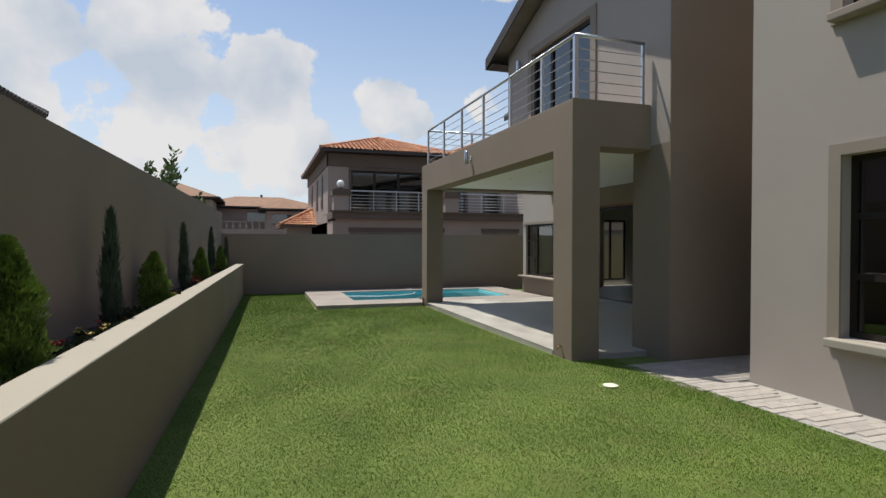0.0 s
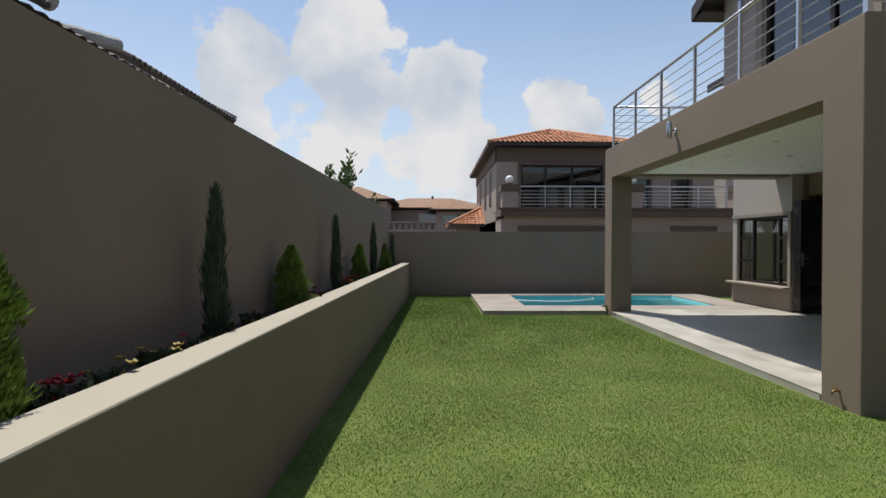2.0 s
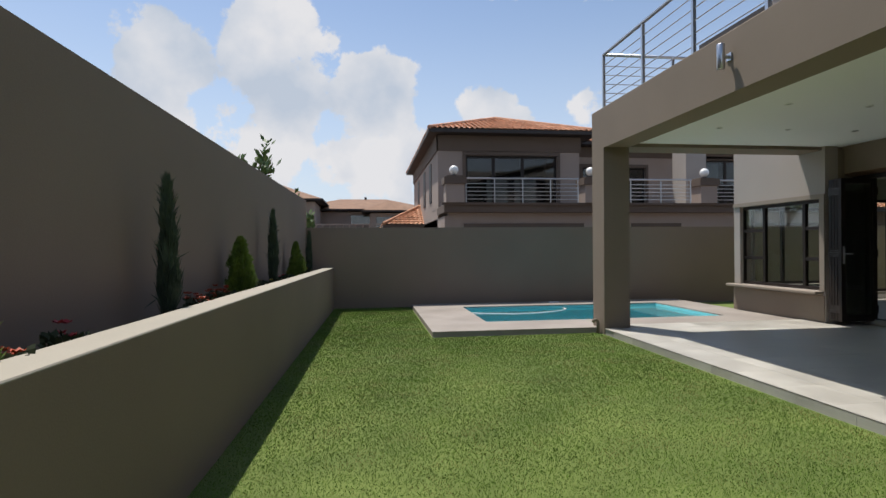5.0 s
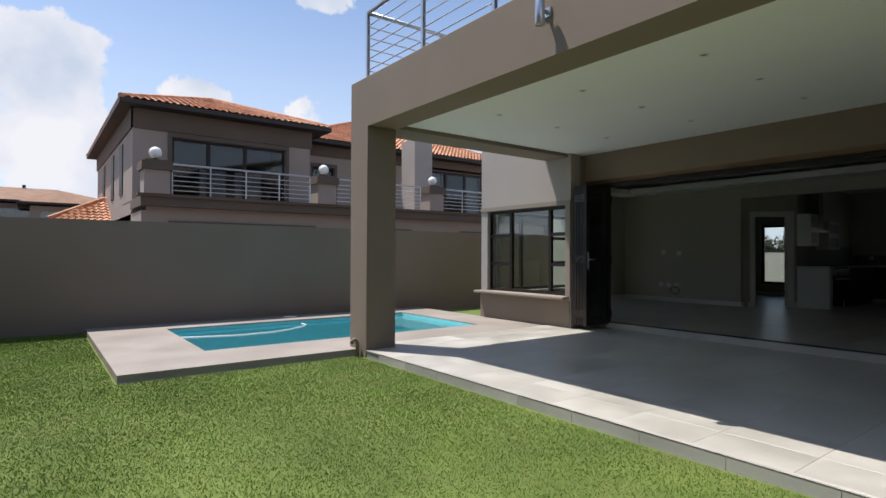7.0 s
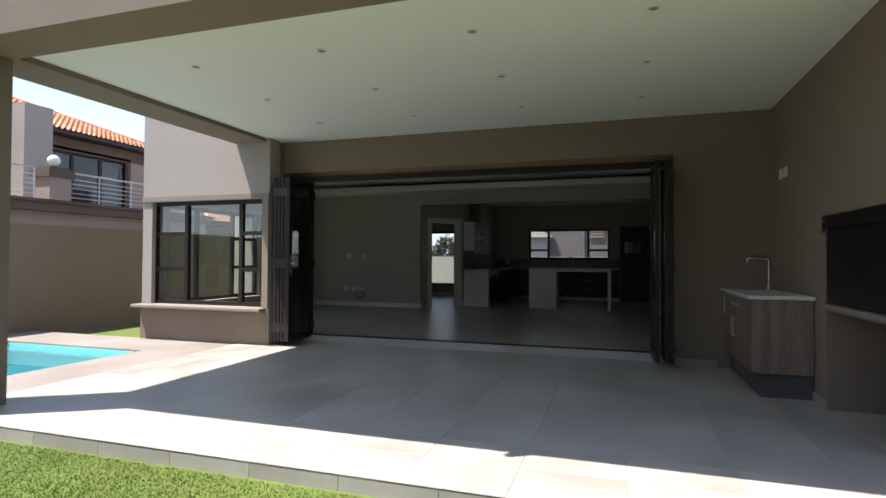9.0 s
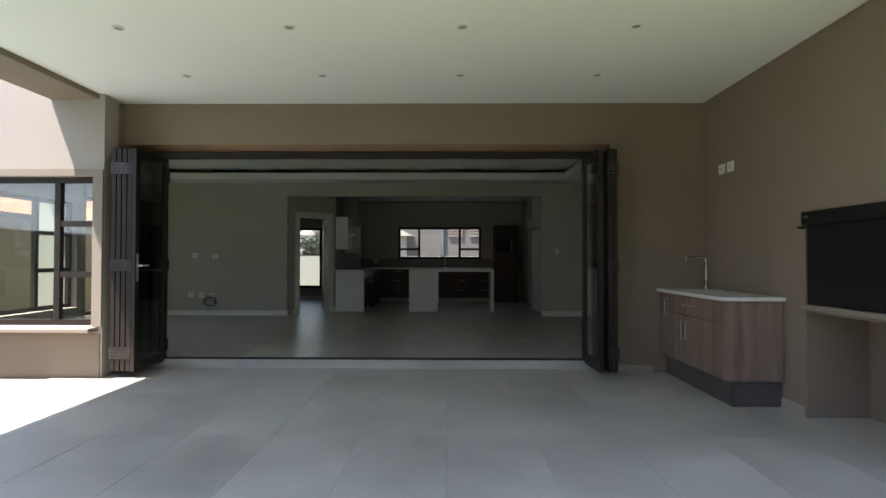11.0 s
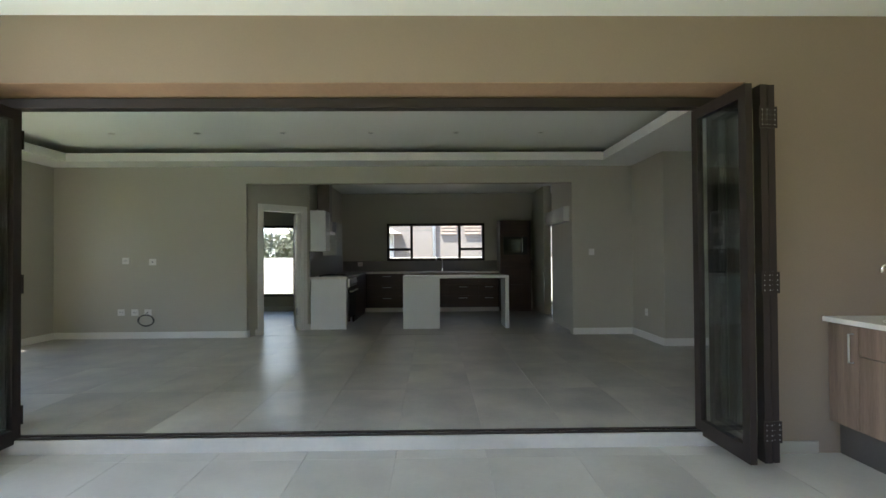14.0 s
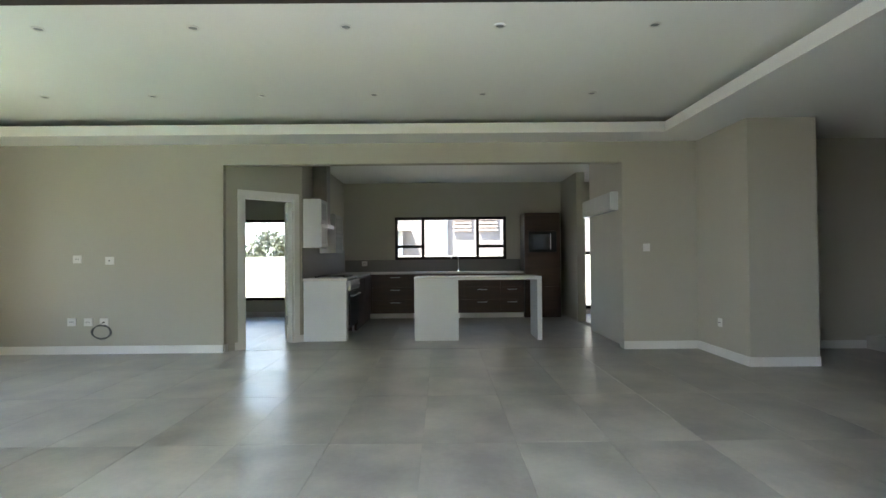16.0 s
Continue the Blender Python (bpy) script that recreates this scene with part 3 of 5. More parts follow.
# north part of the house: bay with the corner window
bm = wall_along_y(bmesh.new(), 8.4, 8.64, 14.72, 17.0, -0.3, 5.6, [(14.82, 16.82, 0.58, 2.13)])
struct("wall_bay_west", bm, PALE, "pale taupe plastered wall over the corner window")
bm = wall_along_x(bmesh.new(), 16.78, 17.0, 8.64, 11.2, -0.3, 5.6, [(8.7, 11.0, 0.55, 2.13)])
struct("wall_bay_north", bm, PALE, "pale taupe side wall of the living room")
struct("wall_bay_plinth", boxes((8.385, 8.4, 14.74, 17.01, -0.3, 0.5)), TAUPE, "darker taupe plinth under the window")
struct("wall_bay_return", boxes((8.64, 8.768, 14.725, 14.778, -0.3, 2.92)), TAUPE, "taupe return beside the folding doors")
struct("trim_bay", boxes((8.375, 8.4, 14.72, 14.82, 0.58, 2.13), (8.375, 8.4, 14.72, 17.0, 2.13, 2.2)), TRIM, "raised taupe window surround")
struct("sill_bay", soft_box(8.24, 8.45, 14.76, 17.06, 0.525, 0.575, 0.012), TRIM, "deep pale screed window sill")
window_y("window_bay", 8.47, 14.82, 16.86, 0.58, 2.13, posts=(15.25, 16.23), bars=((14.87, 15.25, 1.64), (14.87, 15.25, 1.11), (16.23, 16.81, 1.64), (16.23, 16.81, 1.11)), w=0.06, label="bronze aluminium corner window with clear panes")
window_x("window_bay_side", 16.86, 8.7, 11.0, 0.55, 2.13, posts=(9.4, 10.3), bars=((10.3, 10.95, 1.64), (10.3, 10.95, 1.11)), w=0.06)
struct("corner_post", boxes((8.44, 8.6, 16.862, 16.98, 0.58, 2.13)), ALU, "dark corner post of the window")
roof = thing("roof_bay", "grey tiled lean-to roof with dark fascia", "roof", (9, 16, 5.6), kind="structure")
bm = bmesh.new()
v = [bm.verts.new(p) for p in ((7.95, 12.74, 5.52), (7.95, 17.4, 5.52), (13.0, 17.4, 6.6), (13.0, 12.74, 6.6), (7.95, 12.74, 5.64), (7.95, 17.4, 5.64), (13.0, 17.4, 6.72), (13.0, 12.74, 6.72))]
for q in ((3, 2, 1, 0), (4, 5, 6, 7), (0, 1, 5, 4), (1, 2, 6, 5), (2, 3, 7, 6), (3, 0, 4, 7)):
    bm.faces.new([v[i] for i in q])
part("roof_slope", bm, GREY_TILE, roof)
part("fascia", boxes((7.92, 7.948, 12.76, 17.42, 5.42, 5.62)), FASCIA, roof)

# south wing
bm2 = wall_along_y(bmesh.new(), 6.0, 6.26, -8.0, 6.42, -0.3, 6.6, [(3.4, 5.38, 0.68, 2.47), (3.4, 5.38, 3.86, 5.4)])
struct("wall_wing_west", bm2, PALE, "pale taupe plastered two-storey wall")
struct("wall_wing_north", boxes((6.26, 9.3, 6.18, 6.42, -0.3, 6.6)), PALE, "pale taupe side wall of the wing")
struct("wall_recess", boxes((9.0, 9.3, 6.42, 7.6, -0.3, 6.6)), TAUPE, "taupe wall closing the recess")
struct("wing_room", boxes((9.0, 9.1, -8, 6.18, -0.3, 6.6), (6.26, 9.0, -8.0, 6.18, 3.0, 3.2), (6.26, 9.0, -8.0, 6.18, 6.55, 6.6), (6.26, 9.0, -8.0, 6.18, 0.0, 0.1), (6.26, 9.0, -8.1, -8.0, 0, 6.6)), INNER, "plain room shell behind the wing windows")
for z0, z1, zt in ((0.68, 2.47, 2.58), (3.86, 5.4, 5.5)):
    struct("trim_wing", boxes((5.972, 6.0, 5.38, 5.5, z0 - 0.1, zt), (5.972, 6.0, 3.28, 3.4, z0 - 0.1, zt), (5.972, 6.0, 3.4, 5.38, z1, zt)), TRIM, "raised taupe window surround")
    struct("sill_wing", soft_box(5.86, 6.1, 3.25, 5.46, z0 - 0.09, z0 - 0.004, 0.012), COPING if z0 < 1 else TRIM, "sloping plastered window sill")
    dz = (z1 - z0) / 3
    window_y("window_wing", 6.12, 3.4, 5.38, z0, z1, posts=(4.7,), bars=((4.7, 5.33, z0 + dz), (4.7, 5.33, z0 + 2 * dz)), pane=PANE_DARK, w=0.06, label="dark bronze aluminium window with three panes")

# ---- living room and kitchen shell ----
struct("floor_living", boxes((TRACK_X - 0.01, 19.0, 4.0, 17.4, -0.3, FLOOR - 0.032)), GROUT, "tiled interior floor base")
struct("wall_living_front", boxes((9.02, 9.1, 14.78, 15.0, FLOOR, 3.1), (9.02, 9.1, 4.0, 9.40, FLOOR, 3.1)), INNER, "greige painted wall beside the folding doors")
bm = wall_along_y(bmesh.new(), LIV_X, LIV_X + 0.16, 8.36, 17.4, FLOOR, 3.2, [(9.31, 14.4, FLOOR - 0.1, 2.54)])
struct("wall_living_back", bm, INNER, "greige painted wall with a wide opening to the kitchen")
bm = wall_along_x(bmesh.new(), 17.36, 17.5, 11.2, LIV_X, FLOOR - 0.2, 3.2, [(11.3, 12.5, 0.3, 2.35)])
struct("wall_living_side", bm, INNER, "greige painted side wall with a window")
# Unseen window assumed from the floor sheen, enlarged to brighten the room's left.
window_x("window_living_side", 17.41, 11.3, 12.5, 0.3, 2.35, posts=(11.9,), w=0.06)
# Unseen eave, added to block the sun patch on the living room floor.
struct("eave_sun_block", boxes((11.05, 13.9, 17.5, 17.9, 2.6, 2.72)), FASCIA, "unseen dark eave added to keep sun out of the side window")
struct("wall_living_north", boxes((11.05, 11.2, 17.0, 17.5, FLOOR - 0.2, 3.2), (8.64, 11.05, 16.74, 16.78, 2.13, 3.2), (8.64, 11.05, 16.74, 16.78, FLOOR - 0.2, 0.55)), INNER, "greige painted side wall")
struct("wall_nib", boxes((12.54, 13.71, 7.62, 8.36, FLOOR, 3.2)), INNER, "greige painted wall nib beside the passage")
struct("wall_passage", boxes((13.62, 13.8, 4.0, 7.62, FLOOR, 3.2), (9.1, 19.0, 3.9, 4.0, FLOOR, 3.2)), INNER, "shaded wall of the passage")
# lower ceiling border, its upstand and the raised tray
struct("ceiling_border", boxes((9.02, 9.22, 4.0, 17.5, 2.80, 2.90), (13.16, LIV_X, 8.36, 17.5, 2.80, 2.90), (9.22, 13.16, 16.82, 17.5, 2.80, 2.90), (9.22, 13.16, 4.0, 8.97, 2.80, 2.90), (13.16, 13.9, 4.0, 8.36, 2.80, 2.90), (8.64, 9.02, 14.8, 17.0, 2.80, 2.90)), CEIL, "white dropped ceiling border")
struct("ceiling_cornice", boxes((13.148, 13.16, 8.97, 16.82, 2.795, 2.915), (9.22, 9.232, 8.97, 16.82, 2.795, 2.915), (9.232, 13.148, 16.808, 16.82, 2.795, 2.915), (9.232, 13.148, 8.97, 8.982, 2.795, 2.915)), WHITE, "white upstand round the ceiling tray")
struct("ceiling_tray", boxes((9.02, 13.9, 3.9, 17.5, 3.02, 3.1)), CEIL, "white raised tray ceiling")
struct("roof_void", boxes((9.02, 19.3, 3.9, 17.5, 3.104, 3.3)), CEIL, "ceiling over the ground floor")
# kitchen shell
bm = wall_along_y(bmesh.new(), KIT_X, KIT_X + 0.25, 3.9, 17.5, FLOOR - 0.3, 3.2, [(7.7, 8.9, 0.25, 2.3), (10.28, 12.58, 1.29, 2.17), (14.45, 15.8, 0.48, 2.14)])
struct("wall_kitchen_back", bm, INNER, "greige kitchen back wall with a wide window")
struct("ceiling_kitchen", boxes((13.87, 18.0, 3.9, 17.5, 2.87, 2.95)), CEIL, "white kitchen ceiling")
struct("wall_kitchen_north", boxes((14.56, 18.0, 13.62, 13.74, FLOOR, 2.87)), INNER, "greige kitchen side wall")
bm = boxes((13.87, 15.5, 9.0, 9.24, FLOOR, 2.87), (16.7, 18.0, 9.0, 9.15, FLOOR, 2.87))
struct("wall_kitchen_south", bm, INNER, "greige kitchen side wall with a doorway")
window_y("window_kitchen", KIT_X + 0.04, 10.28, 12.58, 1.29, 2.17, posts=(10.87, 12.0), bars=((10.335, 10.87, 1.56), (12.0, 12.525, 1.56)), w=0.06)
window_y("window_back_room", KIT_X + 0.04, 14.45, 15.8, 0.48, 2.14, posts=(14.75,), w=0.06)
window_y("window_scullery", KIT_X + 0.04, 7.7, 8.9, 0.25, 2.3, posts=(8.3,), bars=((7.75, 8.85, 1.4),), w=0.07)
struct("wall_back_room", boxes((13.87, 18.0, 17.38, 17.5, FLOOR, 2.87)), INNER, "greige wall of the back room")

# the angled wall with the inner door
ANG = pose(13.87, 14.32, FLOOR, 0, 0, -45)


def angled(ob):
    ob.matrix_basis = ANG @ ob.matrix_basis
    return ob


bm = wall_along_x(bmesh.new(), 0.0, 0.12, -0.12, 1.0, 0, 2.72, [(0.12, 0.86, -0.01, 2.02)])
angled(struct("wall_angled", bm, INNER, "greige angled wall with a doorway"))
door = thing("door_inner", "white painted door casing, the door standing open", "door", (0, 0, 0), kind="structure")
part("casing", boxes((0.04, 0.12, -0.018, 0, 0, 2.10), (0.86, 0.94, -0.018, 0, 0, 2.10), (0.12, 0.86, -0.018, 0, 2.02, 2.10)), WHITE, door)
part("jamb", boxes((0.12, 0.15, 0, 0.12, 0, 2.02), (0.83, 0.86, 0, 0.12, 0, 2.02), (0.15, 0.83, 0, 0.12, 1.99, 2.02)), WHITE, door)
leaf = part("door_leaf", soft_box(0.0, 0.68, 0.0, 0.04, 0.01, 1.985, 0.004), WHITE, door, "white painted door leaf, standing open")
leaf.matrix_basis = pose(0.845, 0.122, 0, 0, 0, 62)
for z in (0.25, 1.7):
    part("hinge", boxes((0.805, 0.829, 0.121, 0.132, z, z + 0.12)), STEEL, door)
door.matrix_basis = ANG

# skirtings
bm = boxes((LIV_X - 0.016, LIV_X, 14.4, 17.36, FLOOR, FLOOR + 0.10), (LIV_X - 0.016, LIV_X, 8.376, 9.31, FLOOR, FLOOR + 0.10), (12.524, LIV_X - 0.016, 8.36, 8.376, FLOOR, FLOOR + 0.10), (12.524, 12.54, 7.62, 8.36, FLOOR, FLOOR + 0.10), (11.2, LIV_X - 0.016, 17.344, 17.36, FLOOR, FLOOR + 0.10), (LIV_X, LIV_X + 0.16, 14.384, 14.4, FLOOR, FLOOR + 0.1), (13.604, 13.62, 4.0, 7.6, FLOOR, FLOOR + 0.1))
struct("baseboard", bm, WHITE, "white painted skirting board")
struct("baseboard_back_room", boxes((17.984, 18.0, 13.74, 17.38, FLOOR, FLOOR + 0.1), (17.984, 18, 5, 9.0, FLOOR, FLOOR + 0.08)), WHITE, "white painted skirting board")
struct("baseboard_patio", boxes((8.754, WALL_X, 8.95, 9.40, PATIO, PATIO + 0.08), (7.1, 7.42, 8.38, 8.396, PATIO, PATIO + 0.08)), COPING, "tiled skirting on the patio")
angled(struct("baseboard_angled", boxes((0.0, 0.04, -0.016, 0, 0, 0.1), (0.94, 1.0, -0.016, 0, 0, 0.1)), WHITE, "white painted skirting board"))

# door track and threshold
struct("threshold", boxes((TRACK_X - 0.03, TRACK_X - 0.013, 9.42, 14.75, -0.1, FLOOR - 0.002)), TILE, "pale tiled threshold riser")
struct("door_track", boxes((TRACK_X - 0.012, TRACK_X + 0.085, 9.42, 14.76, 2.42, 2.486)), ALU, "bronze aluminium folding door head track")
for xa, xb in ((TRACK_X - 0.012, TRACK_X + 0.02), (TRACK_X + 0.05, TRACK_X + 0.085)):
    struct("door_rail", boxes((xa, xb, 9.42, 14.76, FLOOR - 0.03, FLOOR + 0.006)), ALU, "bronze aluminium floor rail of the folding doors")
bm = bmesh.new()
rim = [[bm.verts.new((x, y, z)) for x, z in ((8.772, 2.534), (TRACK_X + 0.06, 2.487), (TRACK_X + 0.06, 2.539), (8.772, 2.539))] for y in (9.41, 14.77)]
for k in range(4):
    bm.faces.new((rim[0][k], rim[0][(k + 1) % 4], rim[1][(k + 1) % 4], rim[1][k]))
bm.faces.new(rim[0][::-1])
bm.faces.new(rim[1])
struct("lintel_soffit", bm, material("raw_wood_soffit", (0.30, 0.19, 0.12), 0.7, 0.2, 3, 40, 0.2), "brown lintel soffit over the folding doors")


def fold_leaf(width=0.64, height=2.285, handle=False, hinged=True):
    """One leaf of the folding doors, hung at its local origin, lying along x."""
    ob = thing("folding_door_leaf", "dark bronze folding glass door leaf, folded open", "door", group="folding doors")
    t, w = 0.042, 0.075
    fr = part("leaf_frame", boxes((0, w, 0, t, 0, height), (width - w, width, 0, t, 0, height), (w, width - w, 0, t, 0, 0.1), (w, width - w, 0, t, height - w, height)), ALU, ob)
    p = part("pane", boxes((w, width - w, t / 2 - 0.003, t / 2 + 0.003, 0.1, height - w)), PANE, ob)
    p.visible_shadow = False
    for z in (0.12, 1.02, 2.02) if hinged else ():
        h = part("hinge", boxes((-0.007, 0, -0.012, t + 0.012, z, z + 0.13)), ALU, ob)
        part("screws", boxes(*[(-0.0095, -0.007, yy - 0.0022, yy + 0.0022, z + 0.017 + k * 0.03, z + 0.022 + k * 0.03) for k in range(4) for yy in (0.004, 0.036)]), STEEL, h, "bright steel screw heads")["kind"] = "stuff"
    for z in (1.0, 1.14):
        part("flush_bolt", boxes((width, width + 0.003, 0.014, 0.028, z, z + 0.05)), BLACK, ob)
    if handle:
        h = part("handle_plate", soft_box(width - 0.055, width - 0.02, t, t + 0.012, 0.92, 1.2, 0.004), STEEL, ob)
        part("lever", bent(((width - 0.04, t + 0.01, 1.08), (width - 0.04, t + 0.05, 1.08), (width - 0.15, t + 0.055, 1.08)), 0.009, 8), STEEL, h)
    return ob


# leaves fold outwards at right angles to the track, near y 14.6 and y 9.5
leaf = fold_leaf()
leaf.matrix_basis = pose(8.38, 14.585, FLOOR - 0.025, 0, 0, 0)
for y, a in ((14.53, 0.5), (14.475, -0.4), (14.42, 0.5)):
    copy_thing(leaf, pose(8.38, y, FLOOR - 0.025, 0, 0, a))
lead = fold_leaf(handle=True)
lead.matrix_basis = pose(8.99, 14.395, FLOOR - 0.025, 0, 0, 179.6)
copy_thing(leaf, pose(8.42, 9.425, FLOOR - 0.025, 0, 0, 0))
copy_thing(leaf, pose(8.41, 9.477, FLOOR - 0.025, 0, 0, 0.6))
fold_leaf(hinged=False).matrix_basis = pose(8.39, 9.58, FLOOR - 0.025, 0, 0, 2.0)

# ---- patio fixtures ----
sink = thing("sink_cabinet", "grey-brown woodgrain sink cabinet with a pale stone top", "cabinet", (8.15, 8.7, PATIO))
CX0, CX1, CY0, CY1 = 7.36, 8.76, 8.39, 8.87
body = part("body", boxes((CX0, CX1, CY0, CY1 - 0.02, 0.27, 0.93)), WOOD, sink)
part("kickboard", boxes((CX0 + 0.03, CX1, CY0, CY1 - 0.07, PATIO, 0.27)), KICK, sink, "dark recessed kickboard")
for x0, x1, z0, z1 in ((CX0 + 0.004, 8.1, 0.275, 0.74), (8.104, 8.5, 0.275, 0.74), (8.504, CX1, 0.275, 0.925)):
    d = part("cabinet_door", soft_box(x0, x1, CY1 - 0.02, CY1, z0, z1, 0.002), WOOD, sink)
    hx = x1 - 0.05 if x0 < 8 else (x0 + 0.05 if x0 < 8.4 else x0 + 0.04)
    part("handle", bent(((hx, CY1, z1 - 0.05), (hx, CY1 + 0.03, z1 - 0.05), (hx, CY1 + 0.03, z1 - 0.23), (hx, CY1, z1 - 0.23)), 0.006, 8), STEEL, d, "slim steel bar handle")
d = part("drawer_front", soft_box(CX0 + 0.004, 8.5, CY1 - 0.02, CY1, 0.745, 0.925, 0.002), WOOD, sink)
part("handle", bent(((7.9, CY1, 0.84), (7.9, CY1 + 0.03, 0.84), (8.12, CY1 + 0.03, 0.84), (8.12, CY1, 0.84)), 0.006, 8), STEEL, d, "slim steel bar handle")
top = tagged(part("worktop", soft_box(CX0 - 0.03, 8.768, 8.383, CY1 + 0.035, 0.932, 0.965, 0.004), STONE_TOP, None, "thin pale stone worktop on the sink cabinet"), category="worktop")
part("basin_rim", lathe(((0.19, 0), (0.195, 0.006), (0.17, 0.006), (0.165, 0.002)), 28, (8.3, 8.63, 0.965)), STEEL, top, "round steel prep bowl rim")
tap = thing("tap", "tall chrome swan-neck tap over the prep bowl", "tap", (8.45, 8.53, 0.966))
TX, TY = 8.56, 8.46
part("base", lathe(((0.026, 0), (0.026, 0.03), (0.02, 0.035), (0.018, 0.09)), 16, (TX, TY, 0.966)), CHROME, tap)
arc = [(TX, TY, 1.0), (TX, TY, 1.24)] + [(TX, TY + 0.035 * (1 - math.cos(u)), 1.27 + 0.035 * math.sin(u)) for u in (0.3, 0.8, 1.3)] + [(TX, TY + 0.12, 1.306), (TX - 0.01, TY + 0.19, 1.306), (TX - 0.01, TY + 0.21, 1.295), (TX - 0.01, TY + 0.218, 1.26)]
part("spout", bent(arc, 0.012, 10), CHROME, tap, smooth=True)
part("lever", bent(((TX + 0.02, TY, 1.03), (TX + 0.055, TY, 1.05)), 0.006, 8), CHROME, tap)

braai = thing("barbecue", "black steel built-in barbecue with its door closed", "barbecue", (6.55, 8.4, 0.92))
part("body", boxes((5.895, 7.085, 7.75, 8.365, 0.932, 1.643)), BLACK, braai)
part("door_panel", soft_box(5.905, 7.07, 8.366, 8.380, 0.945, 1.53, 0.004), BLACK, braai)
part("hood_strip", soft_box(5.88, 7.095, 8.382, 8.406, 1.545, 1.645, 0.006), BLACK, braai)
part("badge", boxes((7.01, 7.06, 8.407, 8.41, 1.595, 1.612)), STEEL, braai, "small pale badge")
part("lock_pin", boxes((7.08, 7.15, 8.385, 8.40, 1.515, 1.535)), BLACK, braai)
struct("hearth_shelf", soft_box(5.9, 7.1, 8.2, 8.412, 0.892, 0.928, 0.004), TRIM, "pale concrete shelf under the barbecue")


def plate(name, label, loc, rz, category="socket", w=0.1, group="", extra=""):
    """A white switch or socket plate on a wall whose face looks along local -y."""
    ob = thing(name, label, category, (0, 0, 0), group)
    part("cover", soft_box(-w / 2, w / 2, -0.012, 0, -0.05, 0.05, 0.003), PLASTIC, ob)
    if extra == "switch":
        part("rocker", boxes((-0.012, 0.012, -0.016, -0.012, -0.022, 0.022)), WHITE, ob)
    elif extra == "hole":
        part("outlet", boxes((-0.008, 0.008, -0.0135, -0.012, -0.008, 0.008)), BLACK, ob)
    else:
        for dx in (-0.02, 0.0, 0.02):
            part("pin_hole", boxes((dx - 0.004, dx + 0.004, -0.0132, -0.012, -0.006, 0.006)), CABLE, ob)
    ob.matrix_basis = pose(*loc, 0, 0, rz)
    return ob


plate("switch_plate", "square white switch plate on the patio wall", (8.36, 8.382, 2.19), 180, "switch", 0.115, extra="blank")
plate("switch_plate", "square white isolator plate on the patio wall", (8.19, 8.382, 2.19), 180, "switch", 0.115, extra="hole")

# patio downlights
light = thing("downlight", "small round white recessed downlight", "downlight", (0, 0, 0), "patio downlights")
part("rim", lathe(((0.045, 0), (0.048, -0.006), (0.034, -0.008), (0.03, 0.0)), 20), WHITE, light)
part("lens", lathe(((0.03, -0.003), (0.03, -0.001)), 16), FROST, light)
spots = [(x, y) for x in (5.74, 6.79, 7.85) for y in (9.78, 11.05, 12.33, 13.6)]
light.matrix_basis = pose(*spots[0], 2.985)
for x, y in spots[1:]:
    copy_thing(light, pose(x, y, 2.985))
inner = [(10.69, y) for y in (10.06, 11.19, 12.31, 13.42, 14.54, 15.66)] + [(12.35, y) for y in (10.06, 11.19, 12.31, 13.46, 14.58, 15.69)]
for x, y in inner:
    tagged(copy_thing(light, pose(x, y, 3.02)), group="living room downlights")

# wall lamp on the beam
lamp = thing("wall_lamp", "brushed steel up-and-down cylinder wall lamp", "wall lamp", (4.52, 11.77, 3.29))
part("body", lathe(((0.036, -0.13), (0.04, -0.125), (0.04, 0.125), (0.036, 0.13)), 20, (4.5, 11.77, 3.29)), STEEL, lamp, smooth=True)
part("bracket", tube(bmesh.new(), (4.54, 11.77, 3.29), (4.6, 11.77, 3.29), 0.018), STEEL, lamp)
part("back_plate", boxes((4.588, 4.6, 11.73, 11.81, 3.25, 3.33)), STEEL, lamp)

# garden tap and pipe
gt = thing("garden_tap", "small worn brass garden tap on the column", "tap", (4.58, 8.26, 0.14))
part("stem", tube(bmesh.new(), (4.6, 8.26, 0.15), (4.55, 8.26, 0.15), 0.012), BRASS, gt)
part("spout", bent(((4.555, 8.26, 0.15), (4.535, 8.26, 0.145), (4.528, 8.26, 0.11)), 0.011, 8), BRASS, gt)
part("handle", boxes((4.545, 4.565, 8.235, 8.285, 0.18, 0.188)), BRASS, gt)
pipe = thing("standpipe", "short taupe drain pipe bent over beside the column", "pipe", (4.52, 15.1, 0.0))
part("pipe", bent(((4.56, 15.0, -0.08), (4.56, 15.0, 0.12), (4.545, 15.0, 0.16), (4.515, 15.0, 0.18), (4.485, 15.0, 0.165), (4.475, 15.0, 0.13)), 0.025, 10), TAUPE, pipe, smooth=True)
tagged(part("drain_lid", lathe(((0.0, 0.0), (0.08, 0.0), (0.085, 0.01), (0.07, 0.016), (0.0, 0.016)), 24, (4.31, 6.72, 0.006)), PALE_LID, None, "round cream plastic drain lid in the lawn"), category="drain lid")
tagged(part("skimmer_lid", lathe(((0.0, 0.0), (0.13, 0.0), (0.13, 0.012), (0.0, 0.014)), 24, (5.24, 19.05, DECK_Z)), WHITE, None, "round white skimmer lid in the pool deck"), category="skimmer lid")
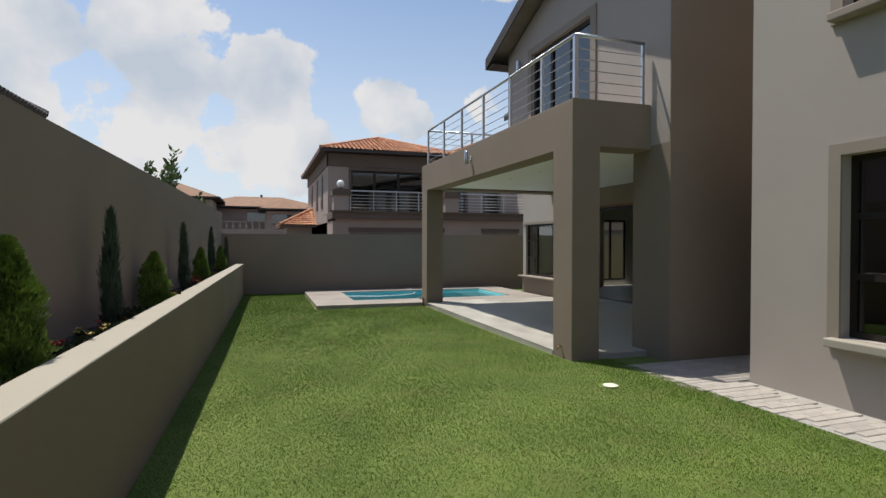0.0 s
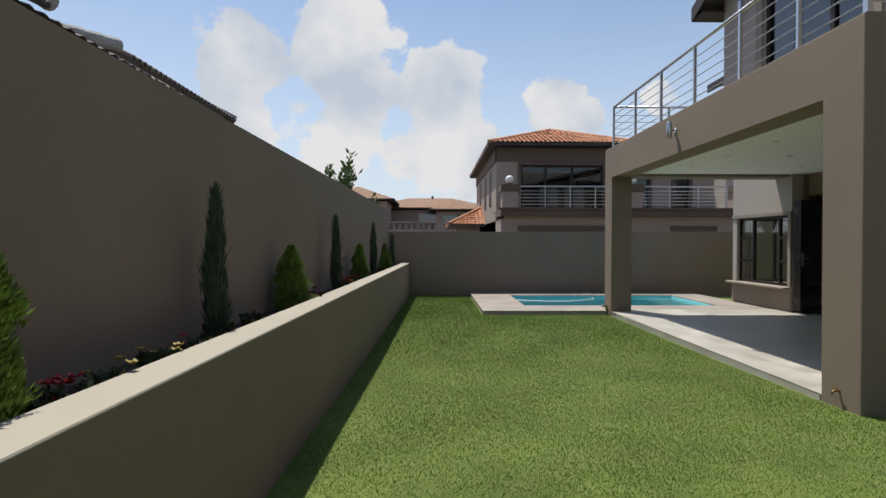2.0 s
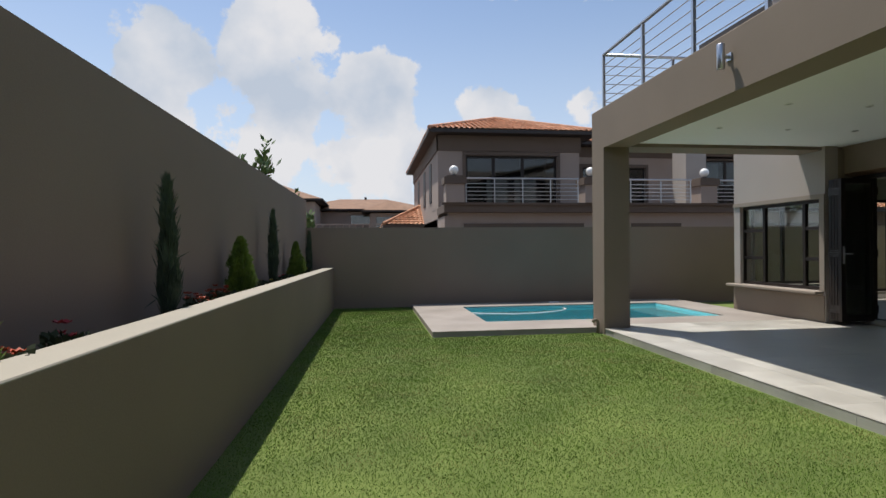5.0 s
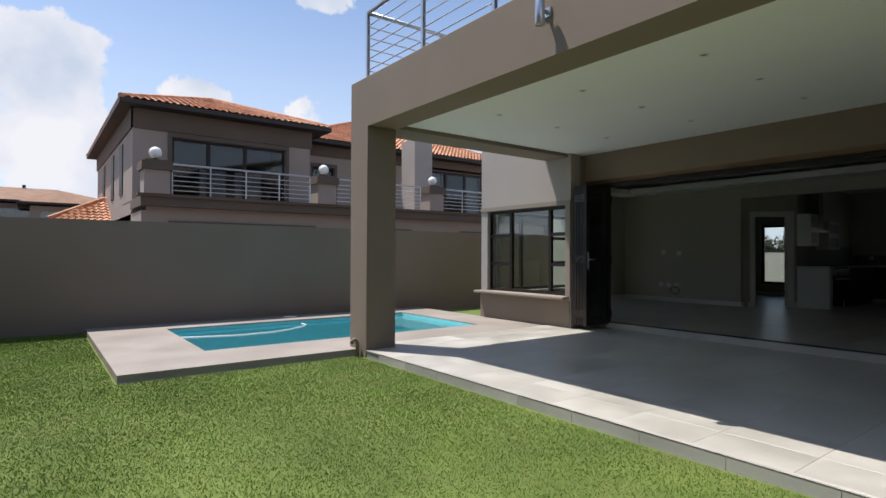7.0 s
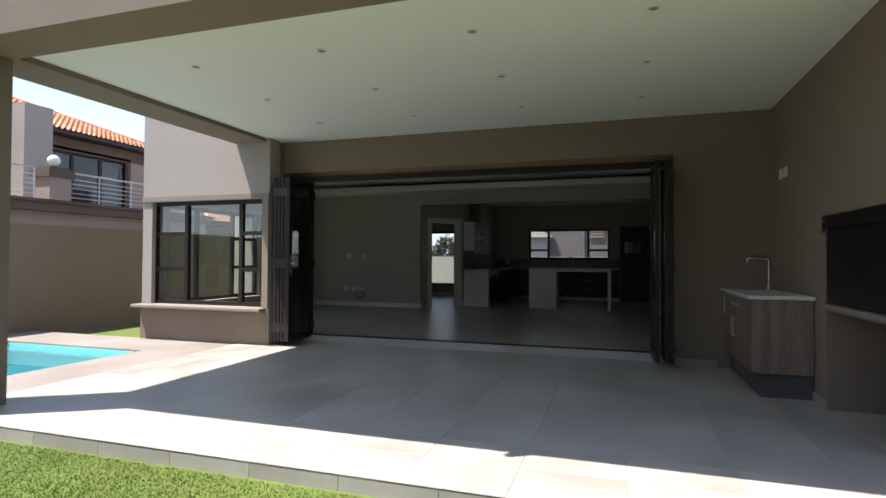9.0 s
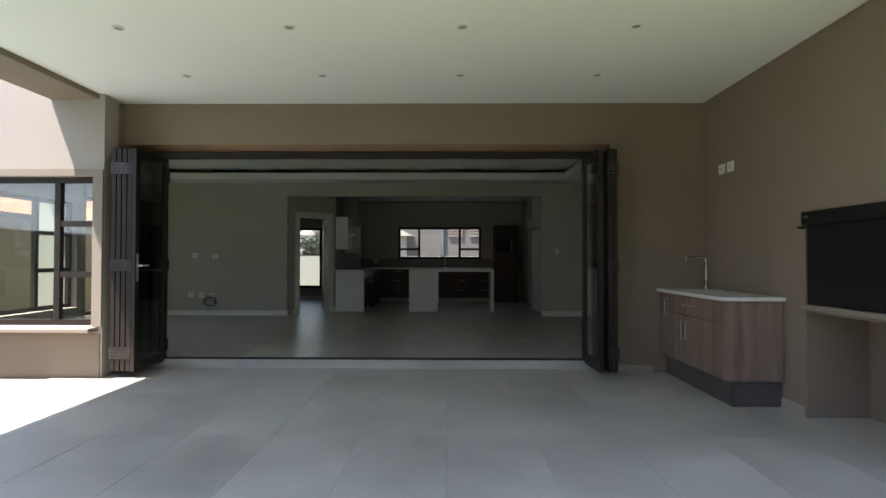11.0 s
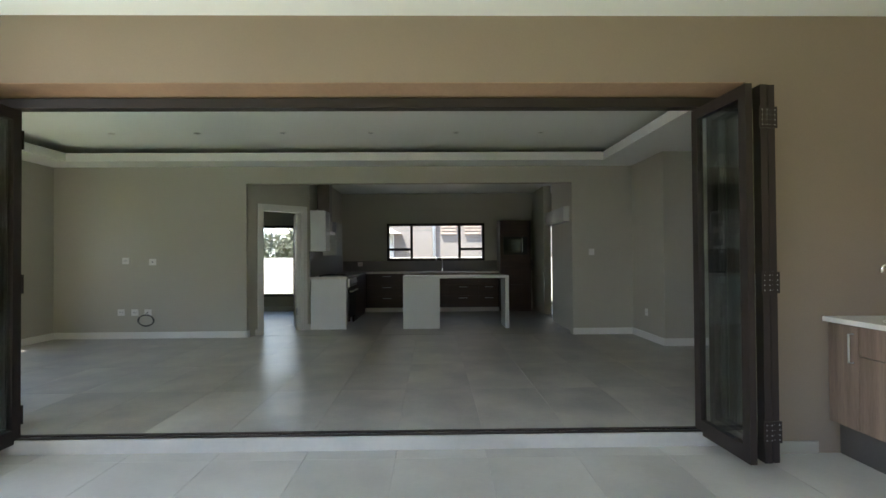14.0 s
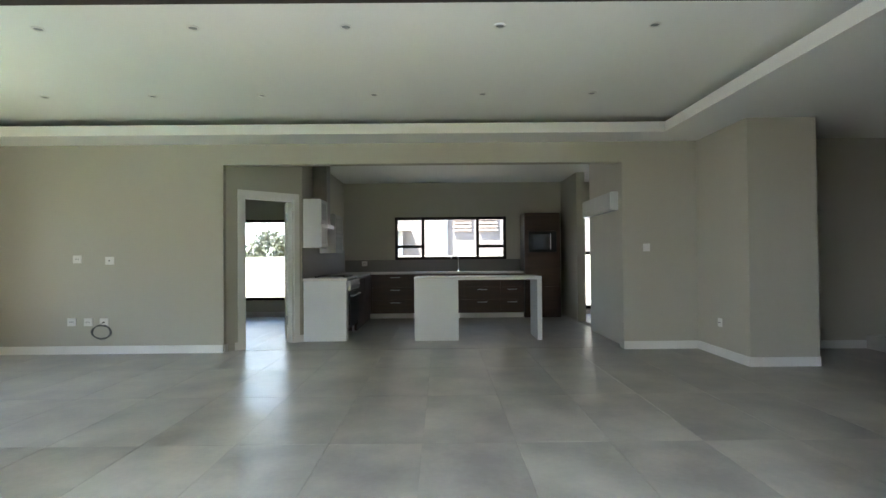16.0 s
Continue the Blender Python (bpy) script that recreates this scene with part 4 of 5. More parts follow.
hose = [(3.0, 17.95), (3.3, 17.82), (3.87, 17.66), (4.4, 17.7), (4.75, 17.85), (5.1, 18.1), (5.25, 18.3), (5.25, 18.5)]
pts = []
for (a0, a1), (b0, b1) in zip(hose, hose[1:]):
    pts += [(a0 + (b0 - a0) * u / 4, a1 + (b1 - a1) * u / 4, -0.028) for u in range(4)]
pts.append((*hose[-1], -0.028))
tagged(part("pool_hose", bent(pts, 0.013, 8), PLASTIC, None, "white floating pool cleaner hose on the water", True), category="pool hose")

# ---- balcony rail ----
rail = thing("balcony_railing", "brushed steel balcony railing with five thin rods", "railing", (4.72, 11.5, BEAM_TOP))
corner, farc = (4.68, 8.07), (4.68, 14.98)
runs = [((corner[0], corner[1]), (farc[0], farc[1])), ((5.80, 8.07), corner), (farc, (8.38, 14.98))]
posts_xy = [(4.68, y) for y in (8.07, 9.0, 10.11, 11.32, 12.52, 13.71, 14.98)] + [(5.78, 8.07), (5.87, 14.98), (7.1, 14.98), (8.34, 14.98)]
for x, y in posts_xy:
    big = 0.028 if (x, y) == corner else 0.02
    p = part("post", boxes((x - big, x + big, y - big, y + big, BEAM_TOP - 0.01, 4.42)), STEEL, rail)
    part("base_plate", boxes((x - 0.05, x + 0.05, y - 0.05, y + 0.05, BEAM_TOP, BEAM_TOP + 0.008)), STEEL, p)
for (x0, y0), (x1, y1) in runs:
    part("top_rail", tube(bmesh.new(), (x0, y0, 4.44), (x1, y1, 4.44), 0.025, 12), STEEL, rail, smooth=True)
    for k in range(5):
        z = BEAM_TOP + 0.12 + k * 0.145
        part("rod", tube(bmesh.new(), (x0, y0, z), (x1, y1, z), 0.007, 6), STEEL, rail)
for y0, z0 in ((12.1, 5.35),):
    wl2 = thing("wall_lamp", "small steel wall lamp on the upper wall", "wall lamp", (5.8, y0, z0))
    part("body", lathe(((0.04, -0.1), (0.045, 0), (0.04, 0.1)), 14, (5.79, y0, z0)), STEEL, wl2)
    part("bracket", boxes((5.80, 5.87, y0 - 0.03, y0 + 0.03, z0 - 0.03, z0 + 0.03)), STEEL, wl2)

# ---- kitchen ----
def unit(name, label, x0, x1, y0, y1, z0, z1, mat, fronts, side, category="cabinet", group="", handle="v", front_mat=None):
    """A cabinet with fronts (a0, a1, z0, z1) along its face; side: the way that the face looks."""
    ob = thing(name, label, category, ((x0 + x1) / 2, (y0 + y1) / 2, z0), group)
    part("body", boxes((x0, x1, y0, y1, z0, z1)), mat, ob)
    for a0, a1, c0, c1 in fronts:
        if side == "-x":
            d = part("door_front", soft_box(x0 - 0.02, x0 - 0.001, a0, a1, c0, c1, 0.002), front_mat or mat, ob)
            m = (a0 + a1) / 2
            if handle == "h":
                part("handle", bent(((x0 - 0.02, m - 0.09, c1 - 0.05), (x0 - 0.045, m - 0.09, c1 - 0.05), (x0 - 0.045, m + 0.09, c1 - 0.05), (x0 - 0.02, m + 0.09, c1 - 0.05)), 0.006, 8), STEEL, d)
        else:
            s = -1 if side == "-y" else 1
            yf = y0 if s < 0 else y1
            d = part("door_front", soft_box(a0, a1, min(yf, yf + s * 0.02) + 0.001 * (s > 0), max(yf, yf + s * 0.02) - 0.001 * (s < 0), c0, c1, 0.002), front_mat or mat, ob)
            if handle == "h":
                m = (a0 + a1) / 2
                part("handle", bent(((m - 0.06, yf + s * 0.02, c0 + 0.05), (m - 0.06, yf + s * 0.045, c0 + 0.05), (m + 0.06, yf + s * 0.045, c0 + 0.05), (m + 0.06, yf + s * 0.02, c0 + 0.05)), 0.006, 8), STEEL, d)
    return ob


C = FLOOR
# island with waterfall legs
isl = thing("kitchen_island", "white stone kitchen island with waterfall ends", "kitchen island", (14.85, 11.1, C))
part("top_slab", soft_box(14.53, 15.16, 10.2, 12.02, 1.01, 1.055, 0.004), GLOSS_WHITE, isl)
part("end_panel", boxes((14.54, 15.15, 10.2, 10.265, C, 1.009)), GLOSS_WHITE, isl)
part("base_block", boxes((14.54, 15.15, 11.39, 12.018, C, 1.009)), GLOSS_WHITE, isl)

# counter by the door: end panel, worktop, range cooker, extractor, wall units
unit("base_cabinet", "white base cabinet end with a waterfall panel", 14.56, 14.72, 12.99, 13.6, C, 1.01, GLOSS_WHITE, [], "-y")
tagged(part("worktop", soft_box(14.56, 14.74, 12.98, 13.61, 1.011, 1.05, 0.003), STONE_TOP, None, "pale stone worktop beside the cooker"), category="worktop")
cook = thing("range_cooker", "black and steel freestanding gas range cooker", "cooker", (15.2, 13.3, C))
part("body", boxes((14.76, 15.66, 13.0, 13.6, C + 0.14, 1.03)), BLACK, cook)
part("oven_door", soft_box(14.79, 15.63, 12.975, 12.999, C + 0.2, 0.82, 0.004), BLACK, cook)
part("control_panel", soft_box(14.77, 15.65, 12.96, 12.999, 0.86, 1.0, 0.006), STEEL, cook)
part("door_handle", bent(((14.85, 12.975, 0.78), (14.85, 12.93, 0.78), (15.57, 12.93, 0.78), (15.57, 12.975, 0.78)), 0.01, 8), STEEL, cook)
part("hob", boxes((14.76, 15.66, 12.99, 13.6, 1.031, 1.045)), STEEL, cook)
for i in range(3):
    part("pan_support", boxes((14.82 + i * 0.28, 15.04 + i * 0.28, 13.06, 13.08, 1.046, 1.075), (14.82 + i * 0.28, 15.04 + i * 0.28, 13.48, 13.5, 1.046, 1.075), (14.92 + i * 0.28, 14.94 + i * 0.28, 13.08, 13.48, 1.055, 1.075)), BLACK, cook)
for i in range(5):
    part("knob", tube(bmesh.new(), (14.9 + i * 0.15, 12.96, 0.93), (14.9 + i * 0.15, 12.935, 0.93), 0.02), STEEL, cook)
for x in (14.82, 15.6):
    for y in (13.06, 13.54):
        part("leg", lathe(((0.022, 0), (0.018, 0.03), (0.018, 0.14)), 12, (x, y, C)), STEEL, cook)
hood = thing("extractor_hood", "steel chimney extractor hood over the cooker", "extractor hood", (15.2, 13.4, 1.75))
part("canopy", boxes((15.02, 15.6, 13.36, 13.6, 1.80, 1.86)), STEEL, hood)
# Chimney steel darkened in colour to stand for its reflection of the dim kitchen.
part("chimney", boxes((15.14, 15.4, 13.38, 13.6, 1.861, 2.79)), material("steel_dark_reflection", (0.22, 0.20, 0.19), 0.3, 0.15, 5, 120, 0.05, metal=1.0), hood)
part("chimney_box", boxes((15.1, 15.44, 13.34, 13.6, 2.791, 2.868)), CEIL, hood)
for x0, x1, z0, z1 in ((14.56, 15.0, 1.49, 2.19), (15.62, 16.3, 1.42, 2.06)):
    u = unit("wall_cabinet", "white wall cabinet with frosted glass doors", x0, x1, 13.36, 13.6, z0, z1, GLOSS_WHITE, [], "-y", group="kitchen wall cabinets")
    for c0, c1 in ((z0 + 0.01, (z0 + z1) / 2 - 0.005), ((z0 + z1) / 2 + 0.005, z1 - 0.01)):
        d = part("door_front", boxes((x0, x0 + 0.05, 13.34, 13.359, c0, c1), (x1 - 0.05, x1, 13.34, 13.359, c0, c1), (x0 + 0.05, x1 - 0.05, 13.34, 13.359, c0, c0 + 0.05), (x0 + 0.05, x1 - 0.05, 13.34, 13.359, c1 - 0.05, c1)), GLOSS_WHITE, u)
        part("frosted_pane", boxes((x0 + 0.05, x1 - 0.05, 13.346, 13.352, c0 + 0.05, c1 - 0.05)), FROST, d)
struct("splashback", boxes((14.56, 17.985, 13.606, 13.619, 1.05, 1.49), (17.985, 17.998, 9.16, 13.6, 1.05, 1.29)), SPLASH, "grey splashback tiles")
# back run with drawers
y = 13.58
for w in (0.6, 0.9, 0.9, 0.7, 0.46):
    fr = [(y - w + 0.004, y - 0.004, C + 0.12 + k * 0.245, C + 0.36 + k * 0.245) for k in range(3)]
    unit("drawer_unit", "dark woodgrain drawer unit with steel handles", 17.42, 17.98, y - w, y, C + 0.1, 1.01, WOOD_DARK, fr, "-x", group="kitchen drawer units", handle="h")
    y -= w
struct("kickboard_kitchen", boxes((17.46, 17.48, 10.02, 13.58, C, C + 0.099)), WHITE, "white kickboard under the drawers")
tagged(part("worktop", soft_box(17.4, 17.98, 10.02, 13.6, 1.012, 1.05, 0.004), STONE_TOP, None, "pale stone worktop under the kitchen window"), category="worktop")
unit("base_cabinet", "dark woodgrain base cabinet in the corner", 15.7, 17.4, 13.02, 13.6, C, 1.01, WOOD_DARK, [(15.7, 16.5, C + 0.1, 1.0), (16.51, 17.38, C + 0.1, 1.0)], "-y")
tagged(part("worktop", soft_box(15.68, 17.398, 13.0, 13.604, 1.012, 1.05, 0.004), STONE_TOP, None, "pale stone worktop along the side wall"), category="worktop")
kt = thing("tap", "chrome swan-neck kitchen tap under the window", "tap", (17.85, 11.3, 1.05))
part("base", lathe(((0.026, 0), (0.024, 0.05), (0.014, 0.06)), 14, (17.85, 11.28, 1.05)), CHROME, kt)
part("spout", bent([(17.85, 11.28, 1.1), (17.85, 11.28, 1.3), (17.85, 11.3, 1.35), (17.84, 11.36, 1.37), (17.83, 11.41, 1.35), (17.83, 11.43, 1.3)], 0.011, 8), CHROME, kt, smooth=True)
tower = unit("oven_tower", "tall dark woodgrain oven housing with a microwave", 17.4, 17.98, 9.3, 10.0, C, 2.19, WOOD_DARK, [(9.31, 9.99, C + 0.1, 0.75), (9.31, 9.99, 0.76, 1.40), (9.31, 9.99, 1.84, 2.18)], "-x")
mw = part("microwave", soft_box(17.375, 17.399, 9.38, 9.92, 1.42, 1.82, 0.004), BLACK, tower, "black built-in microwave oven")
part("microwave_door", boxes((17.368, 17.3745, 9.53, 9.89, 1.47, 1.77)), PANE_DARK, mw)
part("microwave_handle", tube(bmesh.new(), (17.355, 9.5, 1.48), (17.355, 9.5, 1.78), 0.008), STEEL, mw)
unit("overhead_cabinet", "white overhead cabinet over the fridge space", 14.05, 15.49, 9.241, 9.34, 1.95, 2.2, GLOSS_WHITE, [(14.06, 14.765, 1.96, 2.19), (14.775, 15.48, 1.96, 2.19)], "+y", handle="h")

# wall plates and the loose cable
GR = "living room wall plates"
for yy, zz, ex in ((16.25, 1.35, "blank"), (15.84, 1.33, "hole"), (16.32, 0.555, ""), (16.11, 0.553, ""), (15.91, 0.55, "hole")):
    plate("wall_plate", "square white socket plate on the greige wall", (LIV_X - 0.002, yy, zz), -90, "socket", 0.11, GR, ex)
plate("wall_plate", "white socket plate on the grey splashback", (17.983, 13.2, 1.22), -90, "socket", 0.11, "", "")
plate("light_switch", "white light switch beside the kitchen opening", (LIV_X - 0.002, 9.01, 1.44), -90, "switch", 0.085, extra="switch")
plate("wall_plate", "white socket plate low on the nib wall", (13.15, 8.362, 0.545), 180, "socket", 0.085, GR, "")
ring = [(LIV_X - 0.03, 15.91, 0.55)]
for k in range(46):
    u = k / 15 * 2 * math.pi + 1.4
    ring.append((LIV_X - 0.03 - 0.006 * (k % 7) / 7, 15.93 + (0.12 + 0.01 * math.sin(k * 0.7)) * math.cos(u), 0.43 + (0.085 + 0.008 * math.cos(k)) * math.sin(u)))
tagged(part("cable", bent(ring, 0.006, 6), CABLE, None, "coil of thin grey cable hanging from a wall plate", True), category="cable")
alarm = thing("alarm_keypad", "small white keypad on the folding door post", "keypad", (9.14, 9.36, 1.7))
part("case", soft_box(9.101, 9.125, 9.2, 9.3, 1.62, 1.78, 0.004), PLASTIC, alarm)
# stair start in the passage
st = thing("stair", "tiled stair flight beginning in the dim passage", "stair", (13.2, 5.8, C))
for k in range(4):
    part("step", boxes((12.95, 13.6, 6.3 - 0.28 * (k + 1) - (0 if k < 3 else 0.9), 6.3 - 0.28 * k, C, C + 0.17 * (k + 1))), TILE_IN, st)
part("string", boxes((12.93, 12.949, 5.4, 6.32, C, C + 0.12)), WHITE, st)

# ---- beyond the kitchen windows ----
struct("wall_east", boxes((20.6, 20.85, 2.0, 19.5, -0.3, 1.38)), BRIGHT_WALL, "sunlit white boundary wall")
east = thing("neighbour_house_east", "rose-taupe two-storey neighbour house behind the boundary wall", "house", (27, 10, 0))
part("wall", boxes((25.0, 32.0, 4.0, 13.2, -0.3, 6.2)), EAST_WALL, east)
for y0, y1 in ((10.62, 11.2), (9.75, 10.35)):
    for k in range(7):
        part("louvre", boxes((24.93, 24.995, y0, y1, 2.2 + k * 0.12, 2.27 + k * 0.12)), NB_WALL, east)
part("downpipe", tube(bmesh.new(), (24.93, 11.45, 0), (24.93, 11.45, 6.0), 0.06), STEEL, east)
bm = bmesh.new()
v = [bm.verts.new(p) for p in ((24.2, 12.6, 2.2), (24.2, 17.0, 2.2), (27.5, 17.0, 2.2), (27.5, 12.6, 2.2), (25.8, 14.8, 3.4))]
for i in range(4):
    bm.faces.new((v[i], v[(i + 1) % 4], v[4]))
bm.faces.new(v[:4][::-1])
shed = tagged(part("shed_roof", bm, GREY_TILE, None), "grey pyramid roof of an outbuilding over the wall", "outbuilding")
part("wall", boxes((24.5, 27.2, 12.9, 16.7, -0.3, 2.2)), BRIGHT_WALL, shed)


# ---- neighbour house to the north ----
def roll_tiles(bm, a, b, up_a, up_b, pitch=0.21, rise=0.055):
    """Roman tiles on a roof face between the eave a-b and the top up_a-up_b: one ridged sheet with stepped courses."""
    a, b, ua, ub = (Vector(p) for p in (a, b, up_a, up_b))
    width = (b - a).length
    nn = max(4, int(width / pitch * 4))
    courses = max(2, int(((ua - a).length + (ub - b).length) / 2 / 0.36))
    normal = (b - a).cross(ua - a if (ua - a).length > (ub - b).length else ub - b).normalized()
    if normal.z < 0:
        normal = -normal
    prev = None
    for c in range(courses + 1):
        for lift in ((0.0, 0.05) if 0 < c <= courses else (0.05,)):
            row = []
            s = c / courses
            for i in range(nn + 1):
                u = i / nn
                p = a.lerp(b, u).lerp(ua.lerp(ub, u), s)
                along = (a.lerp(b, u).lerp(ua.lerp(ub, u), s) - a).dot((b - a).normalized())
                row.append(bm.verts.new(p + normal * (lift + rise * (0.5 + 0.5 * math.cos(along / pitch * 2 * math.pi)))))
            if prev:
                for i in range(nn):
                    bm.faces.new((prev[i], prev[i + 1], row[i + 1], row[i]))
            prev = row
    return bm


def hip_roof(parent, x0, x1, y0, y1, z, rise, mat, fascia=FASCIA, eave=0.35, tiles=True):
    """A hip roof with its ridge along the longer side; tiles on all faces, fascia and soffit."""
    w, d = x1 - x0, y1 - y0
    if d > w:
        r0, r1 = Vector(((x0 + x1) / 2, y0 + w / 2, z + rise)), Vector(((x0 + x1) / 2, y1 - w / 2, z + rise))
    else:
        r0, r1 = Vector((x0 + d / 2, (y0 + y1) / 2, z + rise)), Vector((x1 - d / 2, (y0 + y1) / 2, z + rise))
    c = [Vector((x0, y0, z)), Vector((x1, y0, z)), Vector((x1, y1, z)), Vector((x0, y1, z))]
    faces = [(c[0], c[1], r0, r0), (c[1], c[2], r0, r1), (c[2], c[3], r1, r1), (c[3], c[0], r1, r0)] if d > w else [(c[0], c[1], r0, r1), (c[1], c[2], r1, r1), (c[2], c[3], r1, r0), (c[3], c[0], r0, r0)]
    for a, b, ua, ub in faces:
        bm = bmesh.new()
        if tiles:
            roll_tiles(bm, a, b, ua, ub)
        else:
            vs = [bm.verts.new(p) for p in (a, b, ub, ua)]
            bm.faces.new(vs if (ua - ub).length > 1e-6 else vs[:3])
        part("roof_slope", bm, mat, parent)
    if tiles:
        for a, b in ((c[0], r0), (c[1], r0 if d > w else r1), (c[3], r1 if d > w else r0), (c[2], r1), (r0, r1)):
            part("ridge_cap", tube(bmesh.new(), a + Vector((0, 0, 0.06)), b + Vector((0, 0, 0.06)), 0.09, 8), mat, parent)
    part("fascia", boxes((x0 - 0.02, x1 + 0.02, y0 - 0.02, y0 + 0.03, z - 0.11, z + 0.02), (x0 - 0.02, x1 + 0.02, y1 - 0.03, y1 + 0.02, z - 0.11, z + 0.02), (x0 - 0.02, x0 + 0.03, y0 + 0.03, y1 - 0.03, z - 0.11, z + 0.02), (x1 - 0.03, x1 + 0.02, y0 + 0.03, y1 - 0.03, z - 0.11, z + 0.02)), fascia, parent)
    part("soffit", boxes((x0 + 0.03, x1 - 0.03, y0 + 0.03, y1 - 0.03, z - 0.1, z - 0.07)), fascia, parent)


nb = thing("neighbour_house", "taupe two-storey neighbour house with terracotta tiled roof", "house", (6.4, 30, 0))
bm = wall_along_x(bmesh.new(), 28.0, 28.25, 3.45, 9.27, 2.7, 5.9, [(4.56, 8.32, 3.0, 5.12)])
part("wall", bm, NB_WALL, nb)
part("wall", boxes((3.45, 3.7, 28.25, 39.5, 0, 5.9)), NB_WALL, nb)
part("wall", boxes((9.02, 9.27, 28.25, 39.5, 0, 5.9)), NB_WALL, nb)
part("frieze", boxes((3.40, 9.32, 27.95, 28.0, 5.28, 5.9), (3.40, 3.45, 27.95, 39.5, 5.28, 5.9)), NB_DARK, nb, "dark plaster frieze under the eaves")
part("lower_wall", boxes((3.6, 20.0, 26.2, 26.5, -0.3, 2.72), (3.45, 3.6, 26.2, 39.5, -0.3, 2.6)), NB_WALL, nb)
for x0, x1 in ((4.15, 8.7), (10.6, 12.6), (15.0, 19.5)):
    part("garage_lintel", boxes((x0, x1, 26.14, 26.2, 2.12, 2.32)), NB_DARK, nb, "dark moulding over the garage opening")
    part("garage_door", boxes((x0 + 0.05, x1 - 0.05, 26.17, 26.2, 0.0, 2.119)), material("garage_door_brown", (0.17, 0.135, 0.105), 0.7, 0.2, 2, 30, 0.2), nb)
part("balcony_ledge", boxes((3.4, 20.0, 25.9, 28.0, 2.72, 2.98)), NB_DARK, nb, "dark moulded balcony ledge")
part("balcony_ledge", boxes((3.3, 20.1, 25.82, 26.0, 2.98, 3.06)), NB_DARK, nb)
part("balcony_floor", boxes((3.45, 20.0, 26.5, 30.0, 2.99, 3.02)), DECK, nb)
for x0, x1, y, z0, z1, posts in ((4.56, 8.32, 28.08, 3.0, 5.12, (5.7, 6.9)), (16.0, 19.6, 30.08, 3.0, 5.4, (17.2, 18.4)), (10.2, 11.2, 30.08, 3.0, 5.0, ()), (12.4, 13.2, 30.08, 3.0, 5.0, ())):
    w = part("window_frame", boxes((x0, x1, y, y + 0.08, z1 - 0.09, z1), (x0, x0 + 0.08, y, y + 0.08, z0, z1 - 0.09), (x1 - 0.08, x1, y, y + 0.08, z0, z1 - 0.09), *[(p - 0.06, p + 0.06, y, y + 0.08, z0, z1 - 0.09) for p in posts]), ALU, nb)
    part("pane", boxes((x0 + 0.08, x1 - 0.08, y + 0.03, y + 0.045, z0, z1 - 0.09)), PANE_HOUSE, w).visible_shadow = False
    part("lintel", boxes((x0 - 0.12, x1 + 0.12, y - 0.14, y - 0.081, z1, z1 + 0.14), (x0 - 0.12, x0, y - 0.14, y - 0.081, z0, z1), (x1, x1 + 0.12, y - 0.14, y - 0.081, z0, z1)), NB_DARK, nb)
for yy in (30.2, 32.8, 36.0):
    part("window_frame", boxes((3.42, 3.5, yy, yy + 0.8, 3.4, 5.1)), ALU, nb)
part("curtain", boxes((5.45, 6.3, 28.2, 28.22, 3.0, 4.2), (6.6, 7.5, 28.2, 28.22, 3.0, 4.2)), CURTAIN, nb, "pale curtain behind the glass")
# Room shell coloured near black in place of indoor shade.
part("room_back", boxes((3.7, 9.0, 31.5, 31.6, 2.7, 5.9), (3.7, 9.02, 28.26, 31.5, 2.75, 2.8), (3.7, 9.02, 28.26, 31.5, 5.84, 5.88)), ROOM_SHADE, nb)
bm = wall_along_x(bmesh.new(), 30.0, 30.25, 9.27, 21.0, 2.7, 5.9, [(10.2, 11.2, 3.0, 5.0), (12.4, 13.2, 3.0, 5.0), (16.0, 19.6, 3.0, 5.4)])
part("wall", bm, NB_WALL, nb)
# Same near-black colouring for the dimness of the second room.
part("room_back", boxes((9.3, 21.0, 33.0, 33.1, 2.7, 5.9), (20.9, 21.0, 30.26, 33.0, 2.7, 5.85), (9.28, 9.38, 30.26, 33.0, 2.7, 5.85), (9.38, 20.9, 30.26, 33.0, 2.7, 2.8), (9.38, 20.9, 30.26, 33.0, 5.8, 5.85)), ROOM_SHADE, nb)
part("curtain", boxes((16.3, 17.0, 30.3, 30.33, 3.0, 5.3), (18.7, 19.4, 30.3, 30.33, 3.0, 5.3)), CURTAIN, nb, "pale curtain behind the glass")
part("balcony_pier", boxes((13.7, 14.6, 27.6, 28.6, 3.0, 6.2)), PALE, nb, "pale plastered pier on the balcony")
part("frieze", boxes((9.3, 21.0, 29.94, 30.0, 5.45, 5.9)), NB_DARK, nb)
hip_roof(nb, 3.05, 9.85, 27.45, 40.0, 6.02, 1.2, CLAY)
hip_roof(nb, 9.0, 21.8, 29.4, 40.0, 6.02, 2.2, CLAY)
